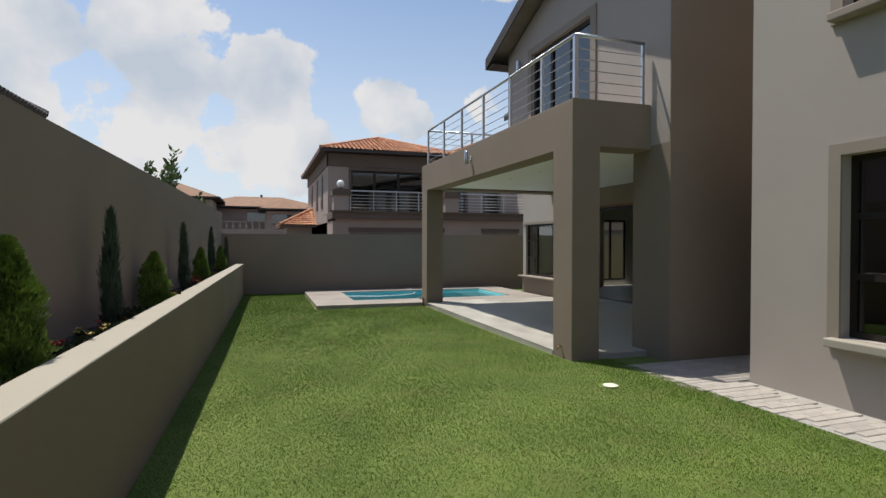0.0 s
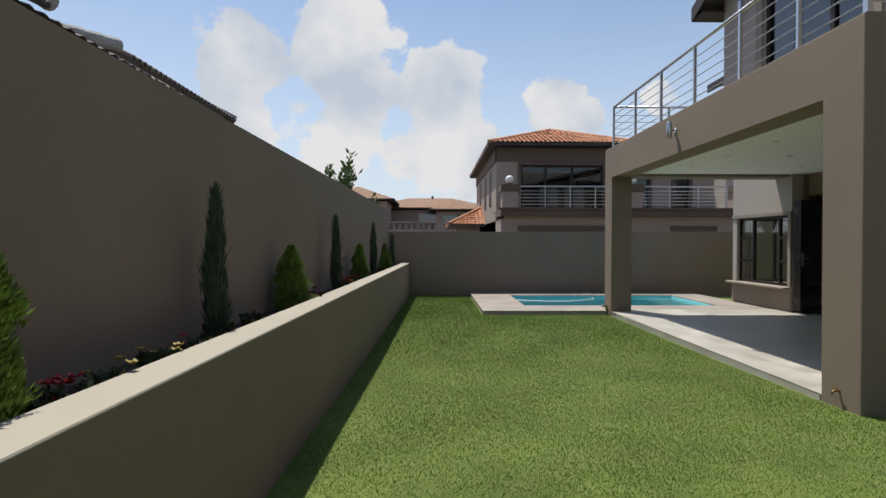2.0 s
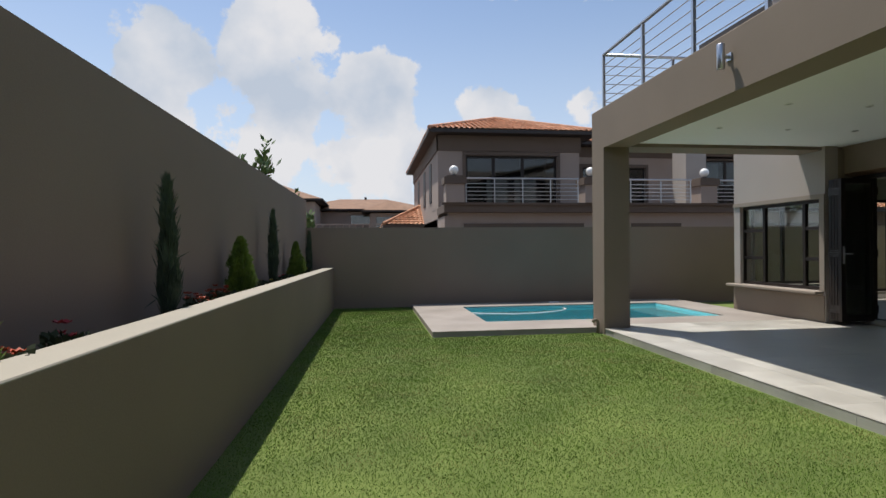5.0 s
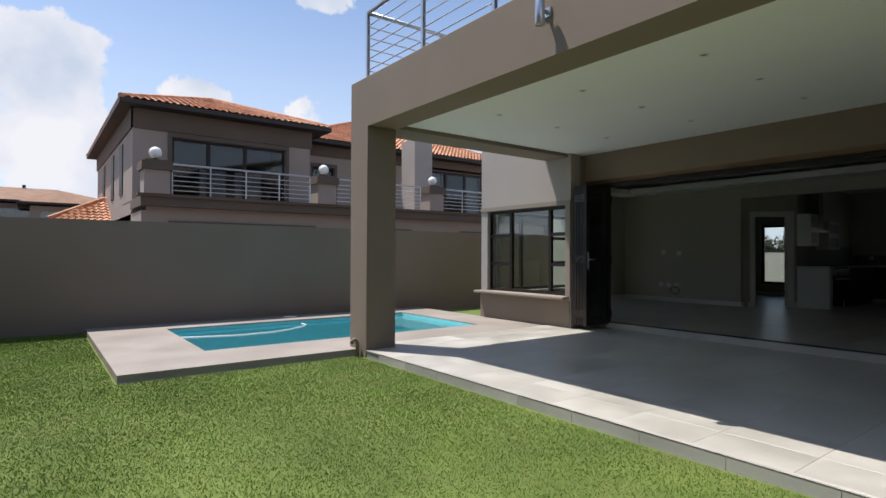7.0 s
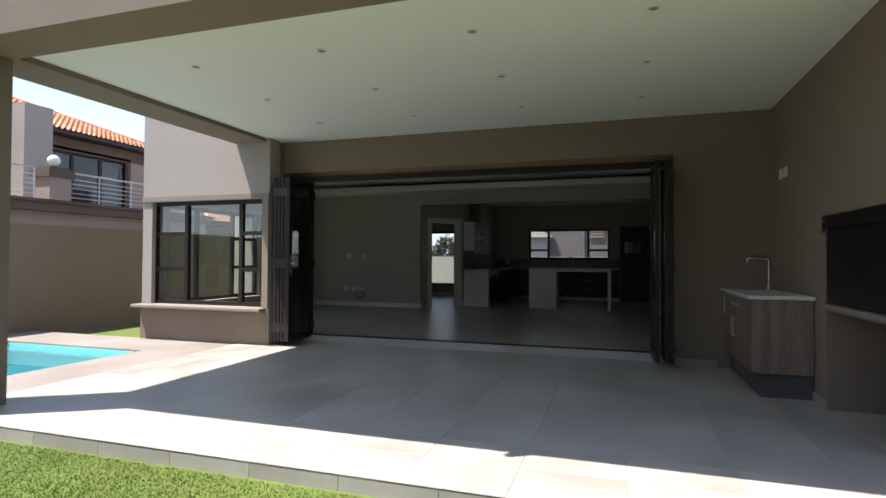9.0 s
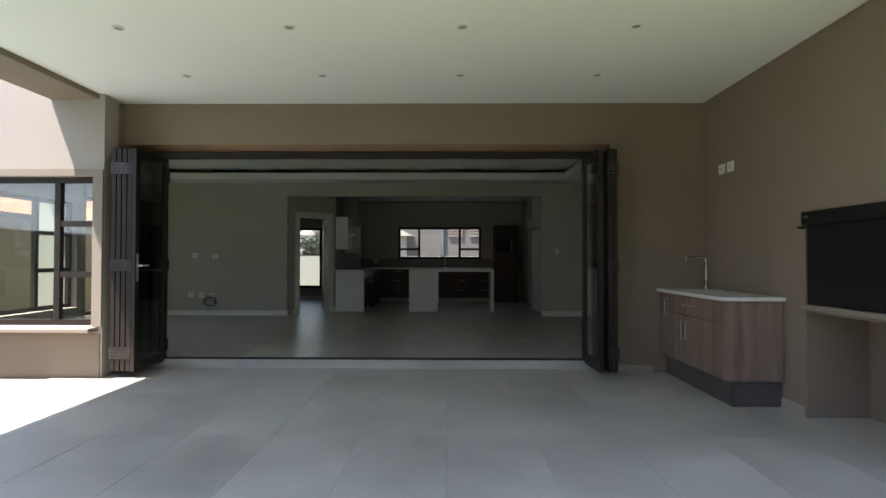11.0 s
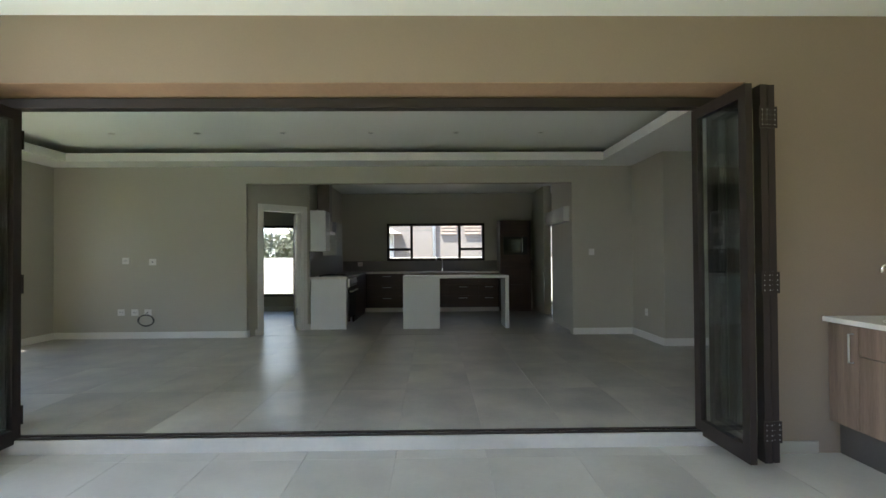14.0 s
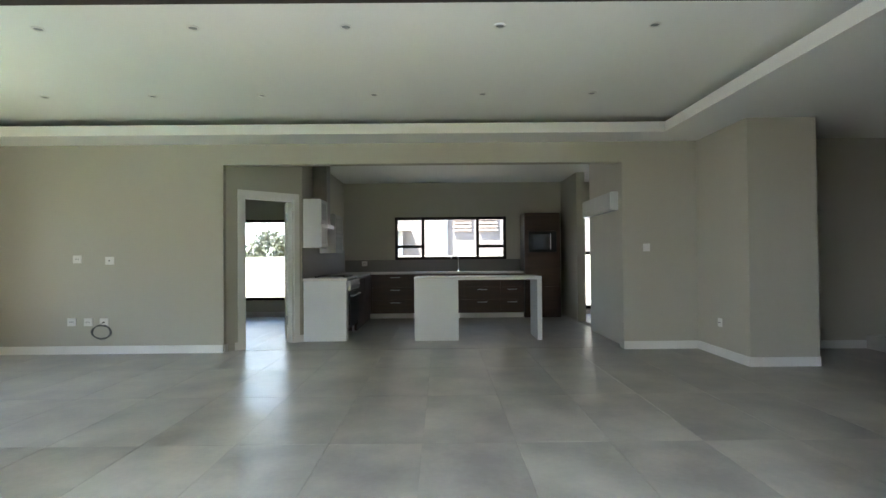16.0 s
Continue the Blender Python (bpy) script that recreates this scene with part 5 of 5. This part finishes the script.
for x in (3.78, 8.93, 13.5, 19.0):
    p = part("balcony_pillar", boxes((x - 0.33, x + 0.33, 25.75, 26.41, 3.06, 3.72)), NB_WALL, nb)
    part("pillar_cap", boxes((x - 0.40, x + 0.40, 25.68, 26.48, 3.721, 3.96), (x - 0.30, x + 0.30, 25.78, 26.38, 3.961, 4.02)), NB_DARK, p)
    part("globe_neck", lathe(((0.08, 0), (0.07, 0.06)), 12, (x, 26.05, 4.02)), BLACK, p)
    g = lathe([(0.17 * math.sin(u), 4.24 - 0.17 * math.cos(u)) for u in np.linspace(0.25, math.pi - 0.02, 14)], 20, (x, 26.05, 0))
    part("globe_lamp", g, OPAL, p, "white opal globe lamp", True)
for x0, x1 in ((4.18, 8.45), (9.25, 12.93), (13.73, 18.6)):
    part("hand_rail", tube(bmesh.new(), (x0, 26.0, 3.95), (x1, 26.0, 3.95), 0.03, 8), STEEL, nb)
    for k in range(5):
        part("rail_rod", tube(bmesh.new(), (x0, 26.0, 3.2 + k * 0.14), (x1, 26.0, 3.2 + k * 0.14), 0.012, 5), STEEL, nb)
    m = int((x1 - x0) / 1.05)
    for k in range(m + 1):
        x = x0 + 0.03 + (x1 - x0 - 0.06) * k / m
        part("rail_post", tube(bmesh.new(), (x, 26.0, 3.06), (x, 26.0, 3.95), 0.022, 6), STEEL, nb)
nb.location = (6.58, 30, -0.09)
low = thing("neighbour_annex", "low neighbour annex with terracotta tiled roof", "house", (2.0, 36, 0))
part("wall", boxes((2.0, 3.4, 34.0, 39.0, -0.3, 2.5)), NB_WALL, low)
hip_roof(low, 1.6, 5.5, 33.5, 39.5, 2.5, 1.0, CLAY, NB_DARK)

for x0, x1, y0, y1, z, rise, lab in ((-9.0, -2.4, 47, 56, 5.0, 1.3, "distant taupe house with brown hip roof"), (-5.6, 6.5, 52, 60, 4.6, 1.15, "distant low house with brown hip roof"), (0.4, 4.6, 49, 53, 4.3, 0.9, "distant house wing with brown hip roof")):
    h = thing("distant_house", lab, "house", ((x0 + x1) / 2, (y0 + y1) / 2, 0), "distant houses")
    part("wall", boxes((x0 + 0.6, x1 - 0.6, y0 + 0.6, y1 - 0.6, -0.3, z - 0.18)), NB_WALL, h)
    part("window", boxes(((x0 + x1) / 2 - 1.0, (x0 + x1) / 2 + 1.0, y0 + 0.55, y0 + 0.6, z - 1.3, z - 0.5)), PANE_DARK, h)
    hip_roof(h, x0, x1, y0, y1, z, rise, CLAY_BROWN, tiles=False)
bal = thing("balustrade", "pale distant balustrade with turned balusters", "balustrade", (0.5, 47, 0))
part("rail", boxes((-3.5, 3.5, 46.4, 46.6, 3.05, 3.15), (-3.5, 3.5, 46.4, 46.6, -0.3, 2.55)), NB_WALL, bal)
for k in range(15):
    part("baluster", lathe(((0.06, 0), (0.11, 0.15), (0.05, 0.35), (0.08, 0.5)), 8, (-3.3 + k * 0.47, 46.5, 2.55)), NB_WALL, bal)
ch = tagged(part("chimney_cowl", boxes((0.35, 0.95, 55.7, 56.3, 5.2, 5.62), (0.55, 0.75, 55.9, 56.1, 5.62, 5.95)), FASCIA, None), "small dark chimney cowl on a distant roof", "chimney")

ne = thing("neighbour_bungalow", "low dark-walled neighbour house with terracotta tiled roof", "house", (27, 29.7, 0))
part("wall", boxes((21.1, 33.4, 26.7, 33.0, -0.3, 2.7)), NB_DARK, ne)
part("chimney", boxes((24.0, 24.9, 28.4, 29.3, 2.9, 5.4)), NB_WALL, ne)
hip_roof(ne, 20.2, 34.0, 26.1, 33.6, 2.8, 1.4, CLAY)

west = thing("neighbour_house_west", "neighbour house with grey barrel-tiled roof behind the wall", "house", (-8, 14, 0))
part("wall", boxes((-13.0, -5.6, -6, 18.7, -0.3, 4.75)), NB_WALL, west)
bm = bmesh.new()
roll_tiles(bm, (-5.0, -8, 4.83), (-5.0, 19.3, 4.83), (-9.5, -8, 6.96), (-9.5, 15.0, 6.96), 0.3, 0.05)
part("roof_slope", bm, GREY_TILE, west)
part("fascia", boxes((-5.02, -4.98, -8, 19.3, 4.62, 4.84)), FASCIA, west)
part("soffit", boxes((-5.6, -5.02, -8, 19.3, 4.74, 4.77)), FASCIA, west)
for y0, count in ((13.85, 27), (7.0, 23)):
    for k in range(count):
        yy = y0 + k * 0.205
        part("barrel_tile", tube(bmesh.new(), (-4.93, yy, 5.04), (-5.5, yy, 5.31), 0.06, 8), GREY_TILE, west)
        # Solid dark disc over the tile end, coloured as the shade inside its hollow.
        part("tile_hollow_shade", tube(bmesh.new(), (-4.92, yy, 5.035), (-4.934, yy, 5.04), 0.05, 8), FASCIA, west, "dark disc standing for the shaded hollow of a barrel tile")
for a, b, rr in (((-5.2, 13.75, 5.24), (-5.7, 11.2, 4.86), 0.15), ((-5.1, 11.8, 5.22), (-5.1, 6.0, 5.22), 0.15), ((-5.25, 19.2, 5.12), (-5.7, 15.5, 5.22), 0.1)):
    a, b = Vector(a), Vector(b)
    count = int((b - a).length / 0.4)
    for k in range(count):
        p, q = a.lerp(b, k / count), a.lerp(b, (k + 1.08) / count)
        # Ridge tiles carry their sunlit tone as a paler colour.
        part("ridge_tile", tube(bmesh.new(), p, q, rr, 12, rr * 0.86), RIDGE, west, "ridge tile with sunlight put into its pale colour")
part("hip_cap", tube(bmesh.new(), (-5.0, 19.3, 5.07), (-9.5, 15.0, 7.2), 0.14, 8), GREY_TILE, west)


# ---- plants ----
def blades(bm, rng, count, place, size, lean, thin=0.22, wild=0.35):
    """Small pointed sprays: place(rng) gives a spot and its outward way."""
    for _ in range(count):
        p, out = place(rng)
        s = size * rng.uniform(0.6, 1.3)
        way = (out * lean + Vector((rng.gauss(0, wild), rng.gauss(0, wild), 1.0 + rng.gauss(0, 0.3)))).normalized()
        side = way.cross(Vector((rng.gauss(0, 1), rng.gauss(0, 1), rng.gauss(0, 0.4)))).normalized() * s * thin
        a, b, c, d = p, p + way * s * 0.5 + side, p + way * s, p + way * s * 0.5 - side
        bm.faces.new([bm.verts.new(q) for q in (a, b, c, d)])


def bed(y):
    """A spot in the raised bed."""
    return -0.6 + (y - 7.3) * 0.022, np.interp(y, (4.8, 10.9, 19.5), (0.87, 0.845, 0.795))


def conifer(y, height, radius, mat, name, label, count, size, seed, slim):
    rng = random.Random(seed)
    x, z = bed(y)
    ob = thing(name, label, "shrub", (x, y, z), "shrubs in the raised bed")
    part("trunk", tube(bmesh.new(), (x, y, z - 0.06), (x, y, z + height * 0.8), 0.014, 6, 0.004), BARK, ob)
    bm = bmesh.new()
    lumps = [(rng.uniform(0, 6.28), rng.uniform(0.1, 0.9), rng.uniform(0.5, 1.4)) for _ in range(26 if slim else 60)]

    def place(r):
        h = r.random() ** (1.25 if not slim else 0.95)
        if slim:
            prof = min(1.0, 0.38 + 2.2 * h) * (1 - h) ** 0.7 + 0.05
        else:
            prof = min(1.0, 0.7 + 1.4 * h) * (1 - h) ** 0.6
        u = r.uniform(0, 2 * math.pi)
        k = 1.0
        for lu, lh, lk in lumps:
            if abs((u - lu + math.pi) % (2 * math.pi) - math.pi) < 0.5 and abs(h - lh) < 0.09:
                k = lk
        rad = radius * prof * k * r.uniform(0.55, 1.0)
        out = Vector((math.cos(u), math.sin(u), 0))
        return Vector((x, y, z + 0.01 + h * height * 0.95)) + out * rad, out

    blades(bm, rng, count, place, size, 0.55 if not slim else 0.05, 0.11 if not slim else 0.032, 0.4 if not slim else 0.13)
    part("crown", bm, mat, ob)
    return ob


for k, (y, h, r) in enumerate(((4.95, 0.78, 0.21), (8.6, 0.64, 0.2), (12.8, 0.66, 0.165), (16.7, 0.68, 0.165))):
    conifer(y, h, r, THUJA, "thuja", "bushy golden-green conifer in the raised bed", 26000 if k == 0 else 14000, 0.036, 10 + k, False)
for k, (y, h, r) in enumerate(((6.85, 0.99, 0.1), (10.75, 1.0, 0.09), (14.6, 1.05, 0.085), (18.5, 0.88, 0.08))):
    conifer(y, h, r, CYPRESS, "pencil_cypress", "slim dark pencil cypress in the raised bed", 4200, 0.105, 30 + k, True)


def bedding(y, dx, petals, seed, blooms, label):
    rng = random.Random(seed)
    x, z = bed(y)
    x, z = x + dx + 0.02, z + 0.005
    ob = thing("bedding_plant", label, "flower", (x, y, z), "bedding plants")
    bm = bmesh.new()

    def place(r):
        u, rad = r.uniform(0, 6.28), 0.095 * math.sqrt(r.random())
        out = Vector((math.cos(u), math.sin(u), 0))
        return Vector((x, y, z - 0.02)) + out * rad + Vector((0, 0, 0.12 * r.random())), out

    blades(bm, rng, 220, place, 0.04, 0.7, 0.36)
    part("leaves", bm, BED_LEAF, ob)
    for _ in range(blooms):
        p, _o = place(rng)
        bm = bmesh.new()
        c = p + Vector((0, 0, 0.065))
        for q in range(6):
            u = q * 1.047 + rng.random()
            o = Vector((math.cos(u), math.sin(u), 0.5)) * 0.028
            s = Vector((-math.sin(u), math.cos(u), 0)) * 0.016
            bm.faces.new([bm.verts.new(w) for w in (c, c + o * 0.6 + s, c + o + Vector((0, 0, 0.006)), c + o * 0.6 - s)])
        part("bloom", bm, petals, ob)
    return ob


rng = random.Random(5)
for k, (y, c, nb_) in enumerate(((4.0, RED, 3), (4.4, YELLOW, 3), (5.25, RED, 6), (5.5, YELLOW, 2), (5.95, YELLOW, 7), (6.3, RED, 2), (6.9, ORANGE, 3), (7.4, YELLOW, 2), (8.8, ORANGE, 3), (9.3, RED, 3), (11.0, ORANGE, 8), (11.35, ORANGE, 9), (11.7, ORANGE, 9), (12.0, ORANGE, 8), (13.2, YELLOW, 4), (13.7, YELLOW, 4), (15.1, RED, 3), (15.7, YELLOW, 3), (17.5, ORANGE, 3))):
    lab = {id(RED): "low leafy bedding plant with red flowers", id(YELLOW): "low leafy bedding plant with yellow flowers", id(ORANGE): "low leafy bedding plant with orange-red flowers"}[id(c)]
    bedding(y, rng.uniform(-0.03, 0.13), c, 50 + k, nb_ + 1, lab)


def tree(name, label, x, y, z, height, seed, spread=1.0, leaf=0.2, count=900, mat=None):
    rng = random.Random(seed)
    ob = thing(name, label, "tree", (x, y, z))
    bm = bmesh.new()
    tube(bm, (x, y, z), (x + 0.05, y, z + height * 0.6), 0.11, 8, 0.06)
    tips = []
    for k in range(9):
        u = k * 2.4 + rng.random()
        a = Vector((x + 0.03, y, z + height * rng.uniform(0.4, 0.6)))
        b = a + Vector((math.cos(u) * spread * rng.uniform(0.4, 1), math.sin(u) * spread * rng.uniform(0.4, 1), height * rng.uniform(0.2, 0.42)))
        tube(bm, a, b, 0.035, 5, 0.01)
        tips.append((a, b))
    part("trunk", bm, BARK, ob)
    bm = bmesh.new()

    def place(r):
        a, b = r.choice(tips)
        p = a.lerp(b, 0.35 + 0.7 * r.random()) + Vector((r.gauss(0, 0.1), r.gauss(0, 0.1), r.gauss(0, 0.1)))
        u = r.uniform(0, 6.28)
        return p, Vector((math.cos(u), math.sin(u), 0))

    blades(bm, rng, count, place, leaf, 0.9)
    part("crown", bm, mat or LEAF, ob)
    return ob


tree("tree", "young broad-leaved tree behind the boundary wall", -4.0, 30.5, -0.1, 5.9, 3, 1.1, 0.34, 420)
tree("tree", "small broad-leaved tree behind the boundary wall", -2.3, 33.0, -0.1, 4.0, 4, 0.7, 0.3, 260)
tree("tree", "leafy shrub tree behind the white wall", 22.4, 15.6, -0.1, 2.7, 6, 1.1, 0.13, 2600, LEAF_DULL)
tree("tree", "leafy shrub tree behind the white wall", 22.6, 17.2, -0.1, 2.5, 7, 1.1, 0.13, 2200, LEAF_DULL)

# ---- lawn blades ----
N = 1050000
rg = np.random.default_rng(8)
gx = rg.uniform(-0.28, 5.3, N)
gy = 2.6 + 17.0 * rg.random(N) ** 1.3
keep = ~((gx > 4.57) & (gy > 7.98)) & ~((gx > 1.86) & (gy > 15.04)) & (gy < 19.5) & (gx > -0.165 + (gy - 7.3) * 0.022) & (gx < 5.2)
keep &= (gx - 4.31) ** 2 + (gy - 6.75) ** 2 > 0.0145
gx, gy = gx[keep], gy[keep]
N = len(gx)
gz = -0.042 * np.clip((gy - 7.5) / 3.0, 0, 1)
patch = 0.85 + 0.3 * (np.sin(gx * 2.1 + np.sin(gy * 1.3)) * np.sin(gy * 1.7 + np.cos(gx * 1.1)) * 0.5 + 0.5)
hgt = rg.uniform(0.006, 0.017, N) * patch
wid = rg.uniform(0.0015, 0.0034, N) * (1 + np.clip(gy - 10, 0, 8) * 0.12)
ang, lean_a, lean_r = rg.uniform(0, 2 * np.pi, N), rg.uniform(0, 2 * np.pi, N), rg.uniform(0.0, 0.018, N)
dx, dy = np.cos(ang) * wid, np.sin(ang) * wid
co = np.empty((N, 3, 3), np.float32)
co[:, 0] = np.stack([gx - dx, gy - dy, gz - 0.002], -1)
co[:, 1] = np.stack([gx + dx, gy + dy, gz - 0.002], -1)
co[:, 2] = np.stack([gx + np.cos(lean_a) * lean_r, gy + np.sin(lean_a) * lean_r, gz + hgt], -1)
me = bpy.data.meshes.new("grass")
me.vertices.add(3 * N)
me.vertices.foreach_set("co", co.ravel())
me.loops.add(3 * N)
me.loops.foreach_set("vertex_index", np.arange(3 * N, dtype=np.int32))
me.polygons.add(N)
me.polygons.foreach_set("loop_start", np.arange(0, 3 * N, 3, dtype=np.int32))
me.update()
me.validate()
me.materials.append(GRASS)
gn, gl = GRASS.node_tree.nodes, GRASS.node_tree.links
isle = [q for q in gn if q.bl_idname == "ShaderNodeNewGeometry"][0].outputs["Random Per Island"]
step = [q for q in gn if q.bl_idname == "ShaderNodeMapRange"][0]
each = gn.new("ShaderNodeMath")
each.operation = "MULTIPLY_ADD"
each.inputs[1].default_value = 0.6
gl.new(isle, each.inputs[0])
gl.new(step.inputs["Value"].links[0].from_socket, each.inputs[2])
gl.new(each.outputs["Value"], step.inputs["Value"])
step.inputs["From Max"].default_value = 1.6
# dry straw-coloured blades, thicker in some patches
dry_patch, dry_sum, dry, straw = gn.new("ShaderNodeTexNoise"), gn.new("ShaderNodeMath"), gn.new("ShaderNodeMapRange"), gn.new("ShaderNodeMix")
dry_patch.inputs["Scale"].default_value, dry_patch.inputs["Detail"].default_value = 2.6, 5
gl.new([q for q in gn if q.bl_idname == "ShaderNodeNewGeometry"][0].outputs["Position"], dry_patch.inputs["Vector"])
dry_sum.operation = "MULTIPLY_ADD"
dry_sum.inputs[1].default_value = 0.45
gl.new(isle, dry_sum.inputs[0])
gl.new(dry_patch.outputs["Fac"], dry_sum.inputs[2])
dry.inputs["From Min"].default_value, dry.inputs["From Max"].default_value = 0.82, 1.02
dry.inputs["To Max"].default_value = 0.8
gl.new(dry_sum.outputs["Value"], dry.inputs["Value"])
straw.data_type = "RGBA"
straw.inputs["B"].default_value = (0.30, 0.25, 0.10, 1)
gl.new(dry.outputs["Result"], straw.inputs["Factor"])
skin = gn["Principled BSDF"].inputs["Base Color"]
gl.new(skin.links[0].from_socket, straw.inputs["A"])
gl.new(straw.outputs["Result"], skin)
tagged(new("grass", me), "short mown green lawn grass with pale patches", "grass", kind="stuff")


# ---- pieces: tiles and pavers ----
def tile_mesh(name, w, d, t, mat, r=0.0012):
    bm = bmesh.new()
    lo = [bm.verts.new((x, y, 0)) for x, y in ((0, 0), (w, 0), (w, d), (0, d))]
    mid = [bm.verts.new((x, y, t - r)) for x, y in ((0, 0), (w, 0), (w, d), (0, d))]
    hi = [bm.verts.new((x, y, t)) for x, y in ((r, r), (w - r, r), (w - r, d - r), (r, d - r))]
    bm.faces.new(hi)
    for a, b in ((lo, mid), (mid, hi)):
        for i in range(4):
            bm.faces.new((a[i], a[(i + 1) % 4], b[(i + 1) % 4], b[i]))
    return mesh_of(name, bm, mat)


def lay(parent, mat, x0, x1, y0, y1, z, lx=1.2, ly=0.6, y_start=None, t=0.012, gap=0.0016, name="tile", x_start=None):
    """Tiles over a rectangle, cut at its edges."""
    cache = {}
    y = y0 if y_start is None else y_start
    while y < y1 - 0.01:
        x = x0 if x_start is None else x_start
        while x < x1 - 0.01:
            xa, ya, yb, xb = max(x, x0), max(y, y0), min(y + ly, y1), min(x + lx, x1)
            key = (round(xb - xa, 3), round(yb - ya, 3))
            if min(key) > 0.02:
                if key not in cache:
                    cache[key] = tile_mesh(name, key[0] - gap, key[1] - gap, t, mat)
                piece(name, cache[key], parent, xa + gap / 2, ya + gap / 2, z - t)
            x += lx
        y += ly


patio_floor = struct("floor_patio", boxes((4.62, 8.76, 8.06, 15.22, PATIO - 0.02, PATIO - 0.003)), GROUT, "large pale porcelain patio tiles")
lay(patio_floor, TILE, 5.03, 8.768, 8.38, 14.82, PATIO, y_start=8.16, x_start=4.19)
lay(patio_floor, TILE, 4.63, 5.03, 8.5, 14.84, PATIO, y_start=8.16)
lay(patio_floor, TILE, 5.03, 8.40, 14.82, 15.22, PATIO)
lay(patio_floor, TILE, 5.03, 5.87, 8.06, 8.38, PATIO)
lay(patio_floor, TILE, 5.95, 7.08, 7.9, 8.38, PATIO)
lay(patio_floor, TILE, 8.768, TRACK_X - 0.03, 9.42, 14.75, PATIO, y_start=8.76)
edge = tile_mesh("edge_tile", 0.012, 0.596, 0.15, TILE, 0.002)
for k in range(10):
    piece("edge_tile", edge, patio_floor, 4.6, 8.91 + 0.6 * k + 0.002 - 0.39, -0.095) if 8.91 + 0.6 * k + 0.2 < 14.85 else None
nose = tile_mesh("edge_tile", 0.03, 6.33, 0.012, TILE, 0.002)
piece("edge_tile", nose, patio_floor, 4.6, 8.505, PATIO - 0.012)
living = struct("floor_tiled", boxes((TRACK_X - 0.008, 18.0, 4.0, 17.36, FLOOR - 0.03, FLOOR - 0.0025)), GROUT, "large polished grey porcelain floor tiles")
lay(living, TILE_IN, TRACK_X + 0.09, LIV_X + 0.16, 4.0, 17.36, FLOOR, y_start=3.96)
lay(living, TILE_IN, LIV_X + 0.16, 18.0, 9.15, 14.4, FLOOR, y_start=8.76)
lay(living, TILE_IN, LIV_X + 0.16, 18.0, 14.4, 17.38, FLOOR)
lay(living, TILE_IN, LIV_X + 0.16, 18.0, 6.0, 9.0, FLOOR)

# concrete pavers in running bond
pv = tile_mesh("paver", 0.198, 0.098, 0.05, PAVER, 0.006)
k = 0
y = 3.6
while y < 7.55:
    x = 5.13 + (0.0 if y > 6.42 else (6.42 - y) * 0.1) + (0.1 if k % 2 else 0)
    lim = 5.99 if y < 6.4 else 7.6
    while x + 0.198 < lim:
        piece("paver", pv, paving, x, y, -0.05 + 0.004 * math.sin(x * 31 + y * 17))
        x += 0.202
    y += 0.102
    k += 1
